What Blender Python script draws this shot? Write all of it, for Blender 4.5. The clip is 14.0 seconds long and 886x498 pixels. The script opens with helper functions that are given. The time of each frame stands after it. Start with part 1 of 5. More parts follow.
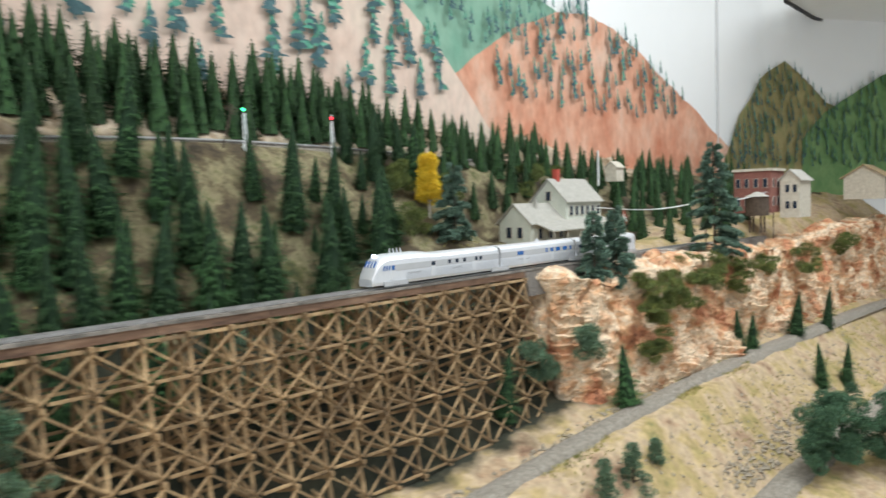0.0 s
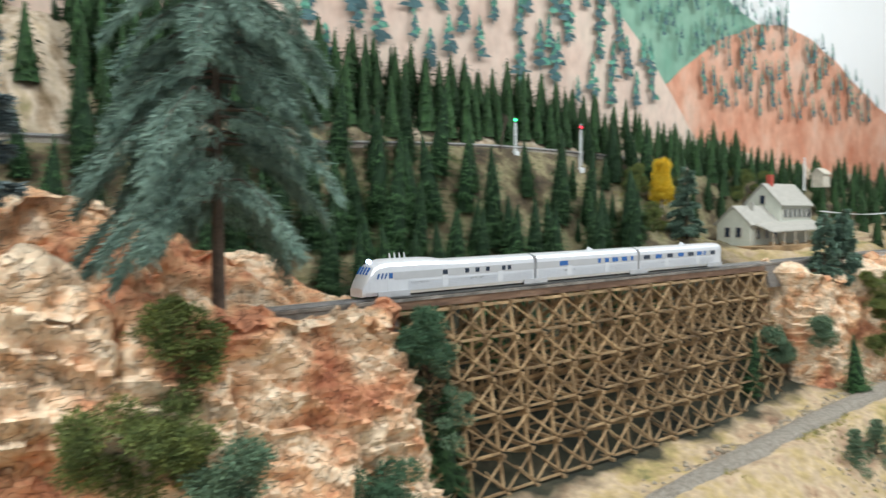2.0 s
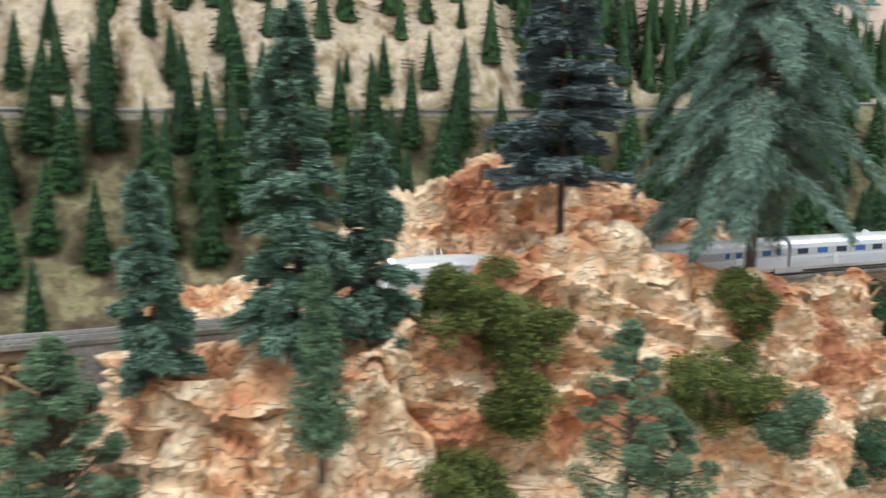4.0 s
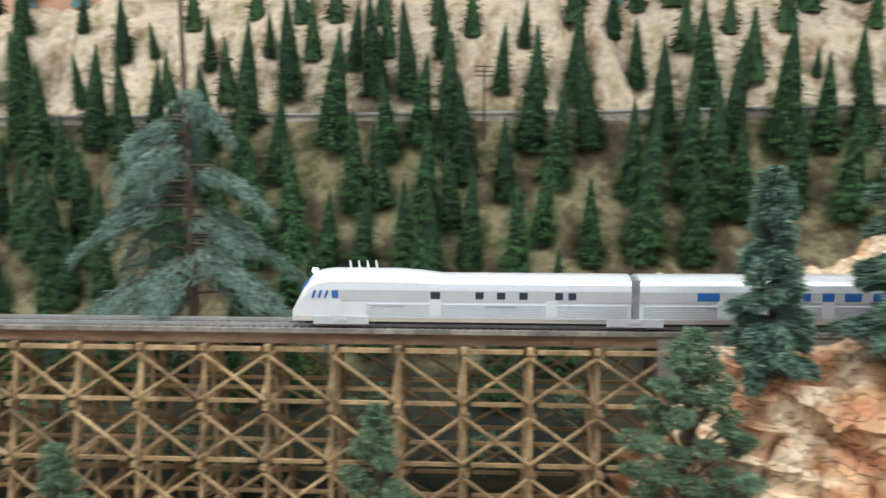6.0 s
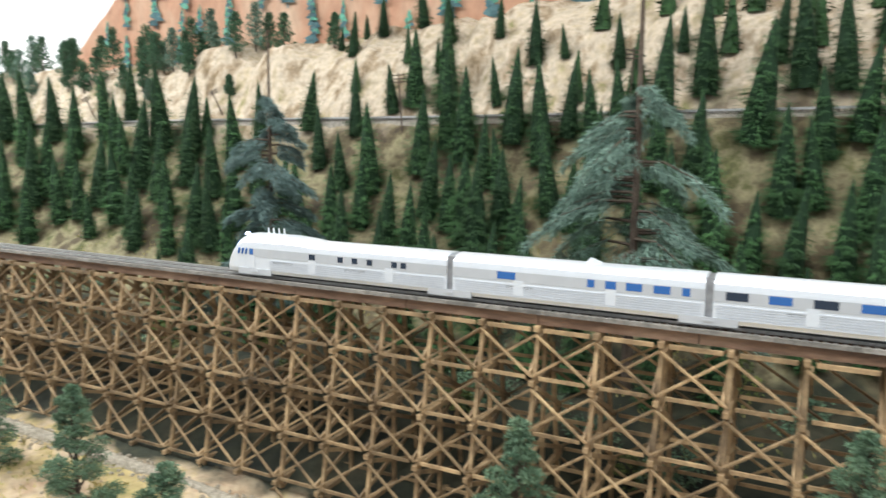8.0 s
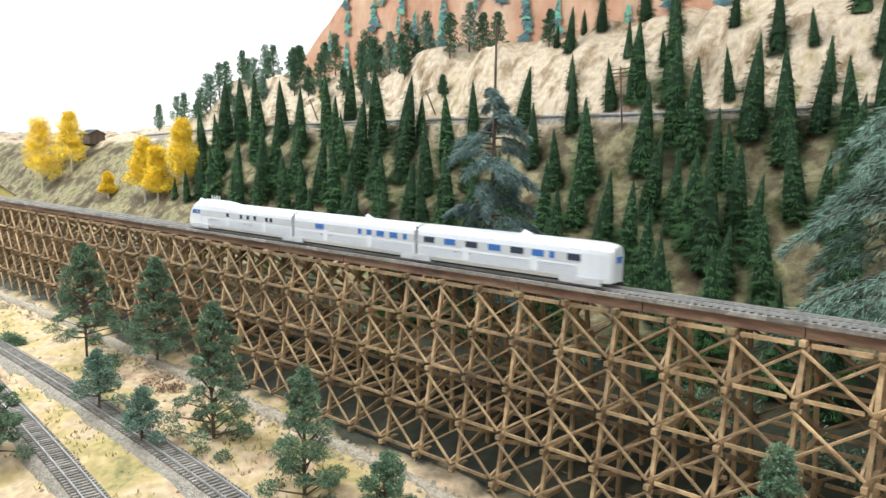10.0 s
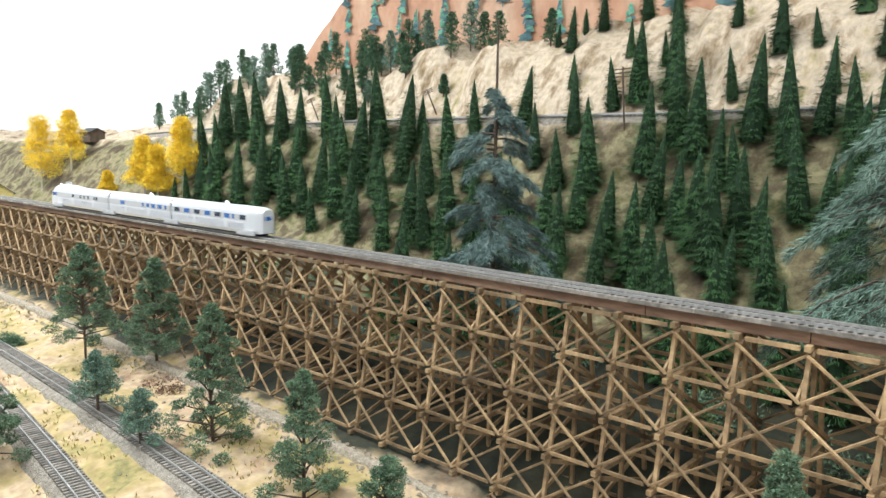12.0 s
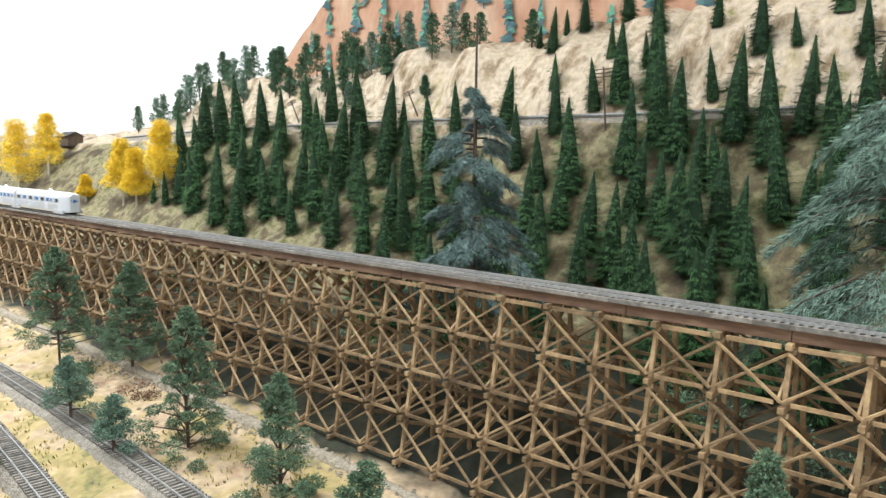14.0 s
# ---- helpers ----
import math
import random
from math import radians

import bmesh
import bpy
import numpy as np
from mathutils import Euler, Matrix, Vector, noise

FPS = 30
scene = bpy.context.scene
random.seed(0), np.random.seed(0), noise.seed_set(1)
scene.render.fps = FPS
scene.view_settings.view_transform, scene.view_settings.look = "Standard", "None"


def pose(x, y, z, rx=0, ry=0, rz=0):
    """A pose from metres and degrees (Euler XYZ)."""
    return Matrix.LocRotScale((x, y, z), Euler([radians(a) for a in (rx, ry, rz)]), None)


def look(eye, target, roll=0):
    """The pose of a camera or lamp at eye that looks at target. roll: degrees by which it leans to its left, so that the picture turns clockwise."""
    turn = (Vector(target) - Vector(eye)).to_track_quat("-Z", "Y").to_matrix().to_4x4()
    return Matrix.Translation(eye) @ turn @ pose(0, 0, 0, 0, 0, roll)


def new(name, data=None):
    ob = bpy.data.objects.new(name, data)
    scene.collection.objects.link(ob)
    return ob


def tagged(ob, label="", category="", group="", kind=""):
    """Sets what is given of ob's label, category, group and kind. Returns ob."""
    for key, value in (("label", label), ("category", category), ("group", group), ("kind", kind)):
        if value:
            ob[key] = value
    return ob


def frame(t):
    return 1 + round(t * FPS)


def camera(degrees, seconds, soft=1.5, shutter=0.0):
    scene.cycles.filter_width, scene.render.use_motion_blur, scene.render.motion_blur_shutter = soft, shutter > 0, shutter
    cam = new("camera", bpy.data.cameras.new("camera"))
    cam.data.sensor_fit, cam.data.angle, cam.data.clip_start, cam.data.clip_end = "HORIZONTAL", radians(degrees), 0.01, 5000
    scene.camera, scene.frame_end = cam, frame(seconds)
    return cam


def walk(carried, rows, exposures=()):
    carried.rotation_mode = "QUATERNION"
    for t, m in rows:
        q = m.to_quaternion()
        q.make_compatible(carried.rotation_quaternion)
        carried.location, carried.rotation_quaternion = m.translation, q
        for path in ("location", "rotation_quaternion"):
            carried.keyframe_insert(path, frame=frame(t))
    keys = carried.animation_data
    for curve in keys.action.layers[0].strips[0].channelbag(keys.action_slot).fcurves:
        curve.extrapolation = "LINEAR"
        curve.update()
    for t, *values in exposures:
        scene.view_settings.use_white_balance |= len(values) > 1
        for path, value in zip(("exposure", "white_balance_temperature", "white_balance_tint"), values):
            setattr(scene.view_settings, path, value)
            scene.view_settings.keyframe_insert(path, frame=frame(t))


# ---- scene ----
cam = camera(61.8, 14.0, 1.5, 0.5)
PATH = [
    (0, (0.841, -0.652, 0.122), (2.333, 0.674, 0.004), -1.7),
    (0.5, (0.733, -0.634, 0.118), (2.156, 0.767, 0.005), -2.3),
    (1, (0.638, -0.634, 0.12), (2.028, 0.799, -0.002), -1.3),
    (1.5, (0.568, -0.645, 0.12), (1.922, 0.822, 0.004), -1.3),
    (2, (0.52, -0.635, 0.115), (1.773, 0.92, 0.009), -0.3),
    (2.2, (0.497, -0.629, 0.108), (1.688, 0.975, 0.005), 0.2),
    (4.3, (0.178, -0.598, 0.163), (0.763, 1.294, -0.12), 0.6),
    (4.5, (0.146, -0.592, 0.162), (0.663, 1.32, -0.109), 1.1),
    (5, (0.095, -0.577, 0.153), (0.442, 1.376, -0.102), 1.3),
    (5.5, (0.053, -0.571, 0.156), (0.214, 1.406, -0.104), 1.0),
    (6, (0.012, -0.566, 0.153), (-0.088, 1.415, -0.11), 0.0),
    (6.5, (-0.024, -0.565, 0.152), (-0.343, 1.39, -0.124), -0.4),
    (7, (-0.052, -0.574, 0.153), (-0.593, 1.331, -0.128), -0.4),
    (7.5, (-0.079, -0.582, 0.151), (-0.82, 1.254, -0.131), 0.2),
    (8, (-0.097, -0.586, 0.15), (-1.017, 1.17, -0.119), 0.5),
    (8.5, (-0.116, -0.584, 0.143), (-1.173, 1.098, -0.089), 0.2),
    (9, (-0.133, -0.584, 0.137), (-1.325, 1.006, -0.089), 0.7),
    (9.2, (-0.141, -0.583, 0.133), (-1.387, 0.965, -0.094), 1.1),
    (11.3, (-0.157, -0.573, 0.134), (-1.514, 0.871, -0.141), 0.7),
    (11.5, (-0.158, -0.572, 0.135), (-1.509, 0.877, -0.141), 0.8),
    (12, (-0.157, -0.574, 0.136), (-1.487, 0.897, -0.123), 1.0),
    (12.5, (-0.155, -0.572, 0.132), (-1.476, 0.91, -0.114), 0.9),
    (13, (-0.158, -0.569, 0.132), (-1.467, 0.923, -0.116), 0.9),
    (13.5, (-0.157, -0.564, 0.132), (-1.467, 0.926, -0.116), 0.9),
    (14, (-0.159, -0.562, 0.131), (-1.461, 0.937, -0.116), 0.8),
]
walk(cam, [(t, look(eye, target, roll)) for t, eye, target, roll in PATH], [(0, 0.12), (6.5, 0.12), (8.5, 0.28), (12, 0.26), (14, 0.22)])

SPEED = 0.2716          # train, metres a second
NOSE0 = 1.504           # nose at the start
RAIL = 0.0155           # rail top

# ---- world and lamps: a bright hobby room with fluorescent strips overhead ----
world = bpy.data.worlds.new("room_light")
scene.world = world
world.use_nodes = True
world.node_tree.nodes["Background"].inputs[0].default_value = (0.87, 0.945, 1.0, 1)
world.node_tree.nodes["Background"].inputs[1].default_value = 0.52


def strip_lamp(x, y, z, sx, sy, power):
    la = bpy.data.lights.new("ceiling_strip", "AREA")
    la.shape, la.size, la.size_y, la.energy = "RECTANGLE", sx, sy, power
    la.color = (0.90, 0.965, 1.0)
    ob = new("ceiling_strip", la)
    ob.location = (x, y, z)
    return ob


strip_lamp(-2.2, -0.60, 1.5, 1.9, 0.8, 64)
# added lamp with no known source, to whiten the far west backdrop
strip_lamp(-4.7, -0.60, 1.5, 1.9, 0.8, 48)
strip_lamp(0.2, -0.75, 1.5, 1.7, 0.8, 32)
strip_lamp(2.5, -0.70, 1.5, 1.7, 0.8, 35)


# ---- materials ----
def mat(name, cols, scale=40, rough=0.85, bump=0.3, bscale=None, metal=0.0, detail=6, fine=None, rnd=0.0, island=0.0, stretch=(1, 1, 1), stops=None, var=0.25):
    """A noise-mixed surface: cols are spread over a noise at scale, with a finer second noise."""
    m = bpy.data.materials.new(name)
    m.use_nodes = True
    nt = m.node_tree
    N, L = nt.nodes, nt.links
    b = N["Principled BSDF"]
    b.inputs["Roughness"].default_value = rough
    b.inputs["Metallic"].default_value = metal
    geo = N.new("ShaderNodeTexCoord")
    mp = N.new("ShaderNodeMapping")
    mp.inputs["Scale"].default_value = stretch
    L.new(geo.outputs["Object"], mp.inputs["Vector"])
    nz = N.new("ShaderNodeTexNoise")
    nz.inputs["Scale"].default_value = scale
    nz.inputs["Detail"].default_value = detail
    nz.inputs["Roughness"].default_value = 0.65
    L.new(mp.outputs[0], nz.inputs["Vector"])
    ramp = N.new("ShaderNodeValToRGB")
    el = ramp.color_ramp.elements
    n = len(cols)
    for i, c in enumerate(cols):
        p = stops[i] if stops else (0.5 if n == 1 else 0.3 + 0.4 * i / (n - 1))
        e = el[i] if i < 2 else el.new(p)
        e.position, e.color = p, (*c, 1)
    if n == 1:
        el[1].color = (*cols[0], 1)
    L.new(nz.outputs["Fac"], ramp.inputs["Fac"])
    out = ramp.outputs["Color"]
    nf = N.new("ShaderNodeTexNoise")
    nf.inputs["Scale"].default_value = fine or scale * 6
    nf.inputs["Detail"].default_value = 4
    L.new(mp.outputs[0], nf.inputs["Vector"])
    hv = N.new("ShaderNodeHueSaturation")
    mr = N.new("ShaderNodeMapRange")
    mr.inputs[1].default_value, mr.inputs[2].default_value = 0.25, 0.75
    mr.inputs[3].default_value, mr.inputs[4].default_value = 1 - var, 1 + var
    L.new(nf.outputs["Fac"], mr.inputs[0])
    val = mr.outputs[0]
    for amount, node, sock in ((rnd, "ShaderNodeObjectInfo", "Random"), (island, "ShaderNodeNewGeometry", "Random Per Island")):
        if amount:
            oi = N.new(node)
            m2 = N.new("ShaderNodeMapRange")
            m2.inputs[3].default_value, m2.inputs[4].default_value = 1 - amount, 1 + amount
            L.new(oi.outputs[sock], m2.inputs[0])
            mm = N.new("ShaderNodeMath")
            mm.operation = "MULTIPLY"
            L.new(val, mm.inputs[0])
            L.new(m2.outputs[0], mm.inputs[1])
            val = mm.outputs[0]
    L.new(val, hv.inputs["Value"])
    L.new(out, hv.inputs["Color"])
    L.new(hv.outputs["Color"], b.inputs["Base Color"])
    if bump:
        bp = N.new("ShaderNodeBump")
        bp.inputs["Strength"].default_value = bump
        bp.inputs["Distance"].default_value = 0.004
        nb = N.new("ShaderNodeTexNoise")
        nb.inputs["Scale"].default_value = bscale or scale * 4
        nb.inputs["Detail"].default_value = 8
        L.new(mp.outputs[0], nb.inputs["Vector"])
        L.new(nb.outputs["Fac"], bp.inputs["Height"])
        L.new(bp.outputs[0], b.inputs["Normal"])
    return m


M_ROCK = mat("orange_rock", [(0.25, 0.090, 0.048), (0.56, 0.23, 0.115), (0.68, 0.40, 0.22), (0.84, 0.67, 0.48), (0.72, 0.49, 0.31), (0.58, 0.28, 0.145), (0.42, 0.145, 0.072)], 6.5, 0.85, 0.8, 90, stretch=(1, 1, 1.5), stops=[0.29, 0.39, 0.46, 0.52, 0.56, 0.62, 0.72], var=0.26, fine=60)


def crack(m, scale=48, dark=0.55, width=0.07):
    """Dark crevices along the edges of a cell pattern, and relief to go with them."""
    N, L = m.node_tree.nodes, m.node_tree.links
    b = N["Principled BSDF"]
    tc = N.new("ShaderNodeTexCoord")
    wn = N.new("ShaderNodeTexNoise")
    wn.inputs["Scale"].default_value = 30
    L.new(tc.outputs["Object"], wn.inputs["Vector"])
    mx = N.new("ShaderNodeMix")
    mx.data_type = "VECTOR"
    mx.inputs["Factor"].default_value = 0.14
    L.new(tc.outputs["Object"], mx.inputs["A"])
    L.new(wn.outputs["Color"], mx.inputs["B"])
    mp = N.new("ShaderNodeMapping")
    mp.inputs["Scale"].default_value = (1, 1, 1.9)
    mp.inputs["Rotation"].default_value = (0.2, 0.25, 0)
    L.new(mx.outputs["Result"], mp.inputs["Vector"])
    vo = N.new("ShaderNodeTexVoronoi")
    vo.feature = "DISTANCE_TO_EDGE"
    vo.inputs["Scale"].default_value = scale
    L.new(mp.outputs[0], vo.inputs["Vector"])
    mr = N.new("ShaderNodeMapRange")
    mr.inputs[1].default_value, mr.inputs[2].default_value = 0.0, width
    mr.inputs[3].default_value, mr.inputs[4].default_value = dark, 1.0
    L.new(vo.outputs["Distance"], mr.inputs[0])
    old = b.inputs["Base Color"].links[0].from_socket
    hv = N.new("ShaderNodeHueSaturation")
    L.new(old, hv.inputs["Color"])
    L.new(mr.outputs[0], hv.inputs["Value"])
    L.new(hv.outputs[0], b.inputs["Base Color"])
    bp = N.new("ShaderNodeBump")
    bp.inputs["Strength"].default_value = 0.9
    bp.inputs["Distance"].default_value = 0.006
    L.new(mr.outputs[0], bp.inputs["Height"])
    L.new(b.inputs["Normal"].links[0].from_socket, bp.inputs["Normal"])
    L.new(bp.outputs[0], b.inputs["Normal"])


crack(M_ROCK, 30, 0.62, 0.045)
M_ROAD = mat("grey_gravel", [(0.20, 0.17, 0.135), (0.40, 0.36, 0.30)], 140, 0.95, 0.9, 420, var=0.4)
M_BALLAST = mat("dark_ballast", [(0.10, 0.09, 0.08), (0.24, 0.21, 0.18)], 200, 0.95, 0.6, 500)
M_WOOD = mat("stained_timber", [(0.115, 0.074, 0.040), (0.31, 0.202, 0.104), (0.50, 0.345, 0.185)], 30, 0.75, 0.2, 200, island=0.28, rnd=0.22)
M_GIRDER = mat("red_brown_timber", [(0.075, 0.042, 0.028), (0.17, 0.095, 0.058), (0.27, 0.17, 0.11)], 60, 0.7, 0.2, 200, island=0.2, stretch=(0.2, 1, 1))
M_TIE = mat("grey_ties", [(0.12, 0.11, 0.095), (0.29, 0.26, 0.23)], 90, 0.9, 0.2, island=0.3)
M_RAIL = mat("rail_steel", [(0.48, 0.47, 0.46), (0.66, 0.65, 0.64)], 60, 0.28, 0.0, metal=0.6)
M_SPRUCE = mat("spruce_green", [(0.018, 0.060, 0.020), (0.066, 0.150, 0.044)], 120, 0.9, 0.0, rnd=0.35, island=0.4)
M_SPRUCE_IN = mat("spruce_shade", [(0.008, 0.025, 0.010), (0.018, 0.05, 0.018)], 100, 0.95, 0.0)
M_BLUE = mat("blue_spruce_needles", [(0.070, 0.100, 0.104), (0.185, 0.235, 0.235)], 120, 0.9, 0.0, island=0.35)
M_GREY = mat("grey_green_needles", [(0.075, 0.145, 0.103), (0.205, 0.305, 0.225)], 120, 0.9, 0.0, island=0.35)
M_BLUEGREY = mat("blue_grey_needles", [(0.065, 0.112, 0.100), (0.165, 0.235, 0.215)], 120, 0.9, 0.0, island=0.35)
M_LIGHT = mat("light_green_foliage", [(0.055, 0.115, 0.068), (0.17, 0.25, 0.145)], 90, 0.9, 0.0, island=0.35)
M_CEDAR = mat("feathery_cedar_needles", [(0.085, 0.15, 0.115), (0.21, 0.30, 0.24)], 60, 0.9, 0.0, island=0.35)
M_DRY = mat("brown_dry_brush", [(0.10, 0.055, 0.035), (0.24, 0.14, 0.09)], 90, 0.95, 0.0, island=0.35)
M_PINE = mat("dark_pine_foliage", [(0.030, 0.085, 0.045), (0.10, 0.19, 0.10)], 150, 0.9, 0.0, island=0.4)
M_BUSH = mat("olive_bush_foliage", [(0.035, 0.065, 0.018), (0.20, 0.225, 0.055)], 60, 0.9, 0.0, island=0.4)
M_YELLOW = mat("yellow_aspen_leaves", [(0.74, 0.46, 0.015), (0.92, 0.72, 0.07)], 80, 0.85, 0.0, island=0.25)
M_BARK = mat("dark_bark", [(0.05, 0.035, 0.025), (0.12, 0.085, 0.06)], 100, 0.9, 0.4)
M_PALE = mat("pale_bark", [(0.45, 0.40, 0.32), (0.65, 0.60, 0.50)], 100, 0.9, 0.2)
M_SILVER = mat("silver_paint", [(0.72, 0.735, 0.765), (0.80, 0.815, 0.84)], 20, 0.30, 0.0, metal=0.4, var=0.03)
# rib silver darker than the body: shade between flutes is in the colour
M_FLUTE = mat("fluted_steel_shaded", [(0.64, 0.655, 0.685), (0.74, 0.755, 0.785)], 30, 0.3, 0.0, metal=0.5, var=0.05)
M_BAND = mat("grey_window_band", [(0.47, 0.475, 0.49), (0.54, 0.545, 0.56)], 20, 0.4, 0.0, metal=0.2, var=0.03)
M_SILVERD = mat("darker_silver", [(0.30, 0.30, 0.31), (0.38, 0.38, 0.39)], 30, 0.4, 0.0, metal=0.5)
M_DARK = mat("black_underframe", [(0.02, 0.02, 0.02), (0.05, 0.05, 0.05)], 50, 0.7, 0.0)
M_SEAM = mat("grey_seam", [(0.6, 0.6, 0.6), (0.66, 0.66, 0.66)], 5, 0.9, 0.0, var=0.02)
M_WHITE = mat("white_wall", [(0.87, 0.87, 0.86), (0.93, 0.93, 0.92)], 0.8, 0.9, 0.0, var=0.01)


def zoned(name, zones, edges, wob=0.09):
    """Soils laid in belts across the layout, with ragged, blended edges: zones are palettes, edges the belts' borders
    in y. The belt at k 0 is the trestles' shade put into the ground colour.
    """
    m = mat(name, zones[0], 14, 0.95, 0.5, 70)
    N, L = m.node_tree.nodes, m.node_tree.links
    b = N["Principled BSDF"]
    tc = N.new("ShaderNodeTexCoord")
    sep = N.new("ShaderNodeSeparateXYZ")
    L.new(tc.outputs["Object"], sep.inputs[0])
    nz = N.new("ShaderNodeTexNoise")
    nz.inputs["Scale"].default_value, nz.inputs["Detail"].default_value = 16, 7
    L.new(tc.outputs["Object"], nz.inputs["Vector"])
    mul = N.new("ShaderNodeMath")
    mul.operation = "MULTIPLY_ADD"
    mul.inputs[1].default_value, mul.inputs[2].default_value = wob * 2, -wob
    L.new(nz.outputs["Fac"], mul.inputs[0])
    add = N.new("ShaderNodeMath")
    L.new(sep.outputs["Y"], add.inputs[0])
    L.new(mul.outputs[0], add.inputs[1])
    hv = b.inputs["Base Color"].links[0].from_node
    out = hv.inputs["Color"].links[0].from_socket
    for k, (pal, e) in enumerate(zip(zones[1:], edges)):
        n2 = N.new("ShaderNodeTexNoise")
        n2.inputs["Scale"].default_value, n2.inputs["Detail"].default_value, n2.inputs["Roughness"].default_value = 13 + 3 * k, 7, 0.65
        mp = N.new("ShaderNodeMapping")
        mp.inputs["Scale"].default_value = (1.5, 1, 0.5) if k == 2 else (1, 1, 1)
        mp.inputs["Location"].default_value = (k * 3.1, 0, 0)
        L.new(tc.outputs["Object"], mp.inputs["Vector"])
        L.new(mp.outputs[0], n2.inputs["Vector"])
        r = N.new("ShaderNodeValToRGB")
        for i, c in enumerate(pal):
            p = 0.32 + 0.38 * i / (len(pal) - 1)
            el = r.color_ramp.elements[i] if i < 2 else r.color_ramp.elements.new(p)
            el.position, el.color = p, (*c, 1)
        L.new(n2.outputs["Fac"], r.inputs["Fac"])
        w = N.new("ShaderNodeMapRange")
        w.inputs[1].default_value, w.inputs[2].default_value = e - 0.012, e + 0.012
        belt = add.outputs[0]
        # painted shade starts at the trestle feet, further back in the east
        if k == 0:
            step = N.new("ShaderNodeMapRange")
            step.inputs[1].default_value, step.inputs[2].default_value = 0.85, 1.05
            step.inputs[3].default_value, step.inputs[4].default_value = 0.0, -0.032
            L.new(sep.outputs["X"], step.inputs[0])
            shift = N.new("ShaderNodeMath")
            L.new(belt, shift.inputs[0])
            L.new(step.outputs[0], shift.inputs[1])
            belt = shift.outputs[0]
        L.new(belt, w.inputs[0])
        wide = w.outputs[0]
        # painted shade fades out just past the second trestle
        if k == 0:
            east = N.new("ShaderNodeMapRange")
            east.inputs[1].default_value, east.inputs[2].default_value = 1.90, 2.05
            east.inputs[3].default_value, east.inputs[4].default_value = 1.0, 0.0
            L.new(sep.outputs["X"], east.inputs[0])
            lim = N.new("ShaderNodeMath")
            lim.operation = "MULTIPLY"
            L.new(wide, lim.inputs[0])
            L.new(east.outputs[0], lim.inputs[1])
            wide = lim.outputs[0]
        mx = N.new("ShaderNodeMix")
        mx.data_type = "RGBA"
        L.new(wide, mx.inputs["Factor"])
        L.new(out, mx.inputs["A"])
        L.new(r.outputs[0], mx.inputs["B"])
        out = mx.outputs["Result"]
    L.new(out, hv.inputs["Color"])
    return m


M_LAND = zoned("layout_soil_shaded", [
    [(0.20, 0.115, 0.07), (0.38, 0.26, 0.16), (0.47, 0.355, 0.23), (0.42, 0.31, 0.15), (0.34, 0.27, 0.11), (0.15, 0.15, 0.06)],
    # near-black: shade under and behind the trestles, put into the ground colour
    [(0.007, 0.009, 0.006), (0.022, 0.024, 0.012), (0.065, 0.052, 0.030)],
    # hillside soil, its colours lowered in part for the trees' shade
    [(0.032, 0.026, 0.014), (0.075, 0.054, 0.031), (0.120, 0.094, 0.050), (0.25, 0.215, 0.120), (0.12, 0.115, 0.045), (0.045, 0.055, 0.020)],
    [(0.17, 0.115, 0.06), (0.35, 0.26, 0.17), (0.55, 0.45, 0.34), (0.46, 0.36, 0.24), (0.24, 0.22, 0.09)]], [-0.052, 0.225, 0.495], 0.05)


def glossy(name, col, rough=0.15):
    m = bpy.data.materials.new(name)
    m.use_nodes = True
    b = m.node_tree.nodes["Principled BSDF"]
    b.inputs["Base Color"].default_value = (*col, 1)
    b.inputs["Roughness"].default_value = rough
    return m


def glow(name, col, power):
    m = glossy(name, col)
    b = m.node_tree.nodes["Principled BSDF"]
    b.inputs["Emission Color"].default_value = (*col, 1)
    b.inputs["Emission Strength"].default_value = power
    return m


M_GLASS_B = glossy("blue_window", (0.03, 0.12, 0.36))
M_GLASS_D = glossy("dark_window", (0.02, 0.03, 0.05))


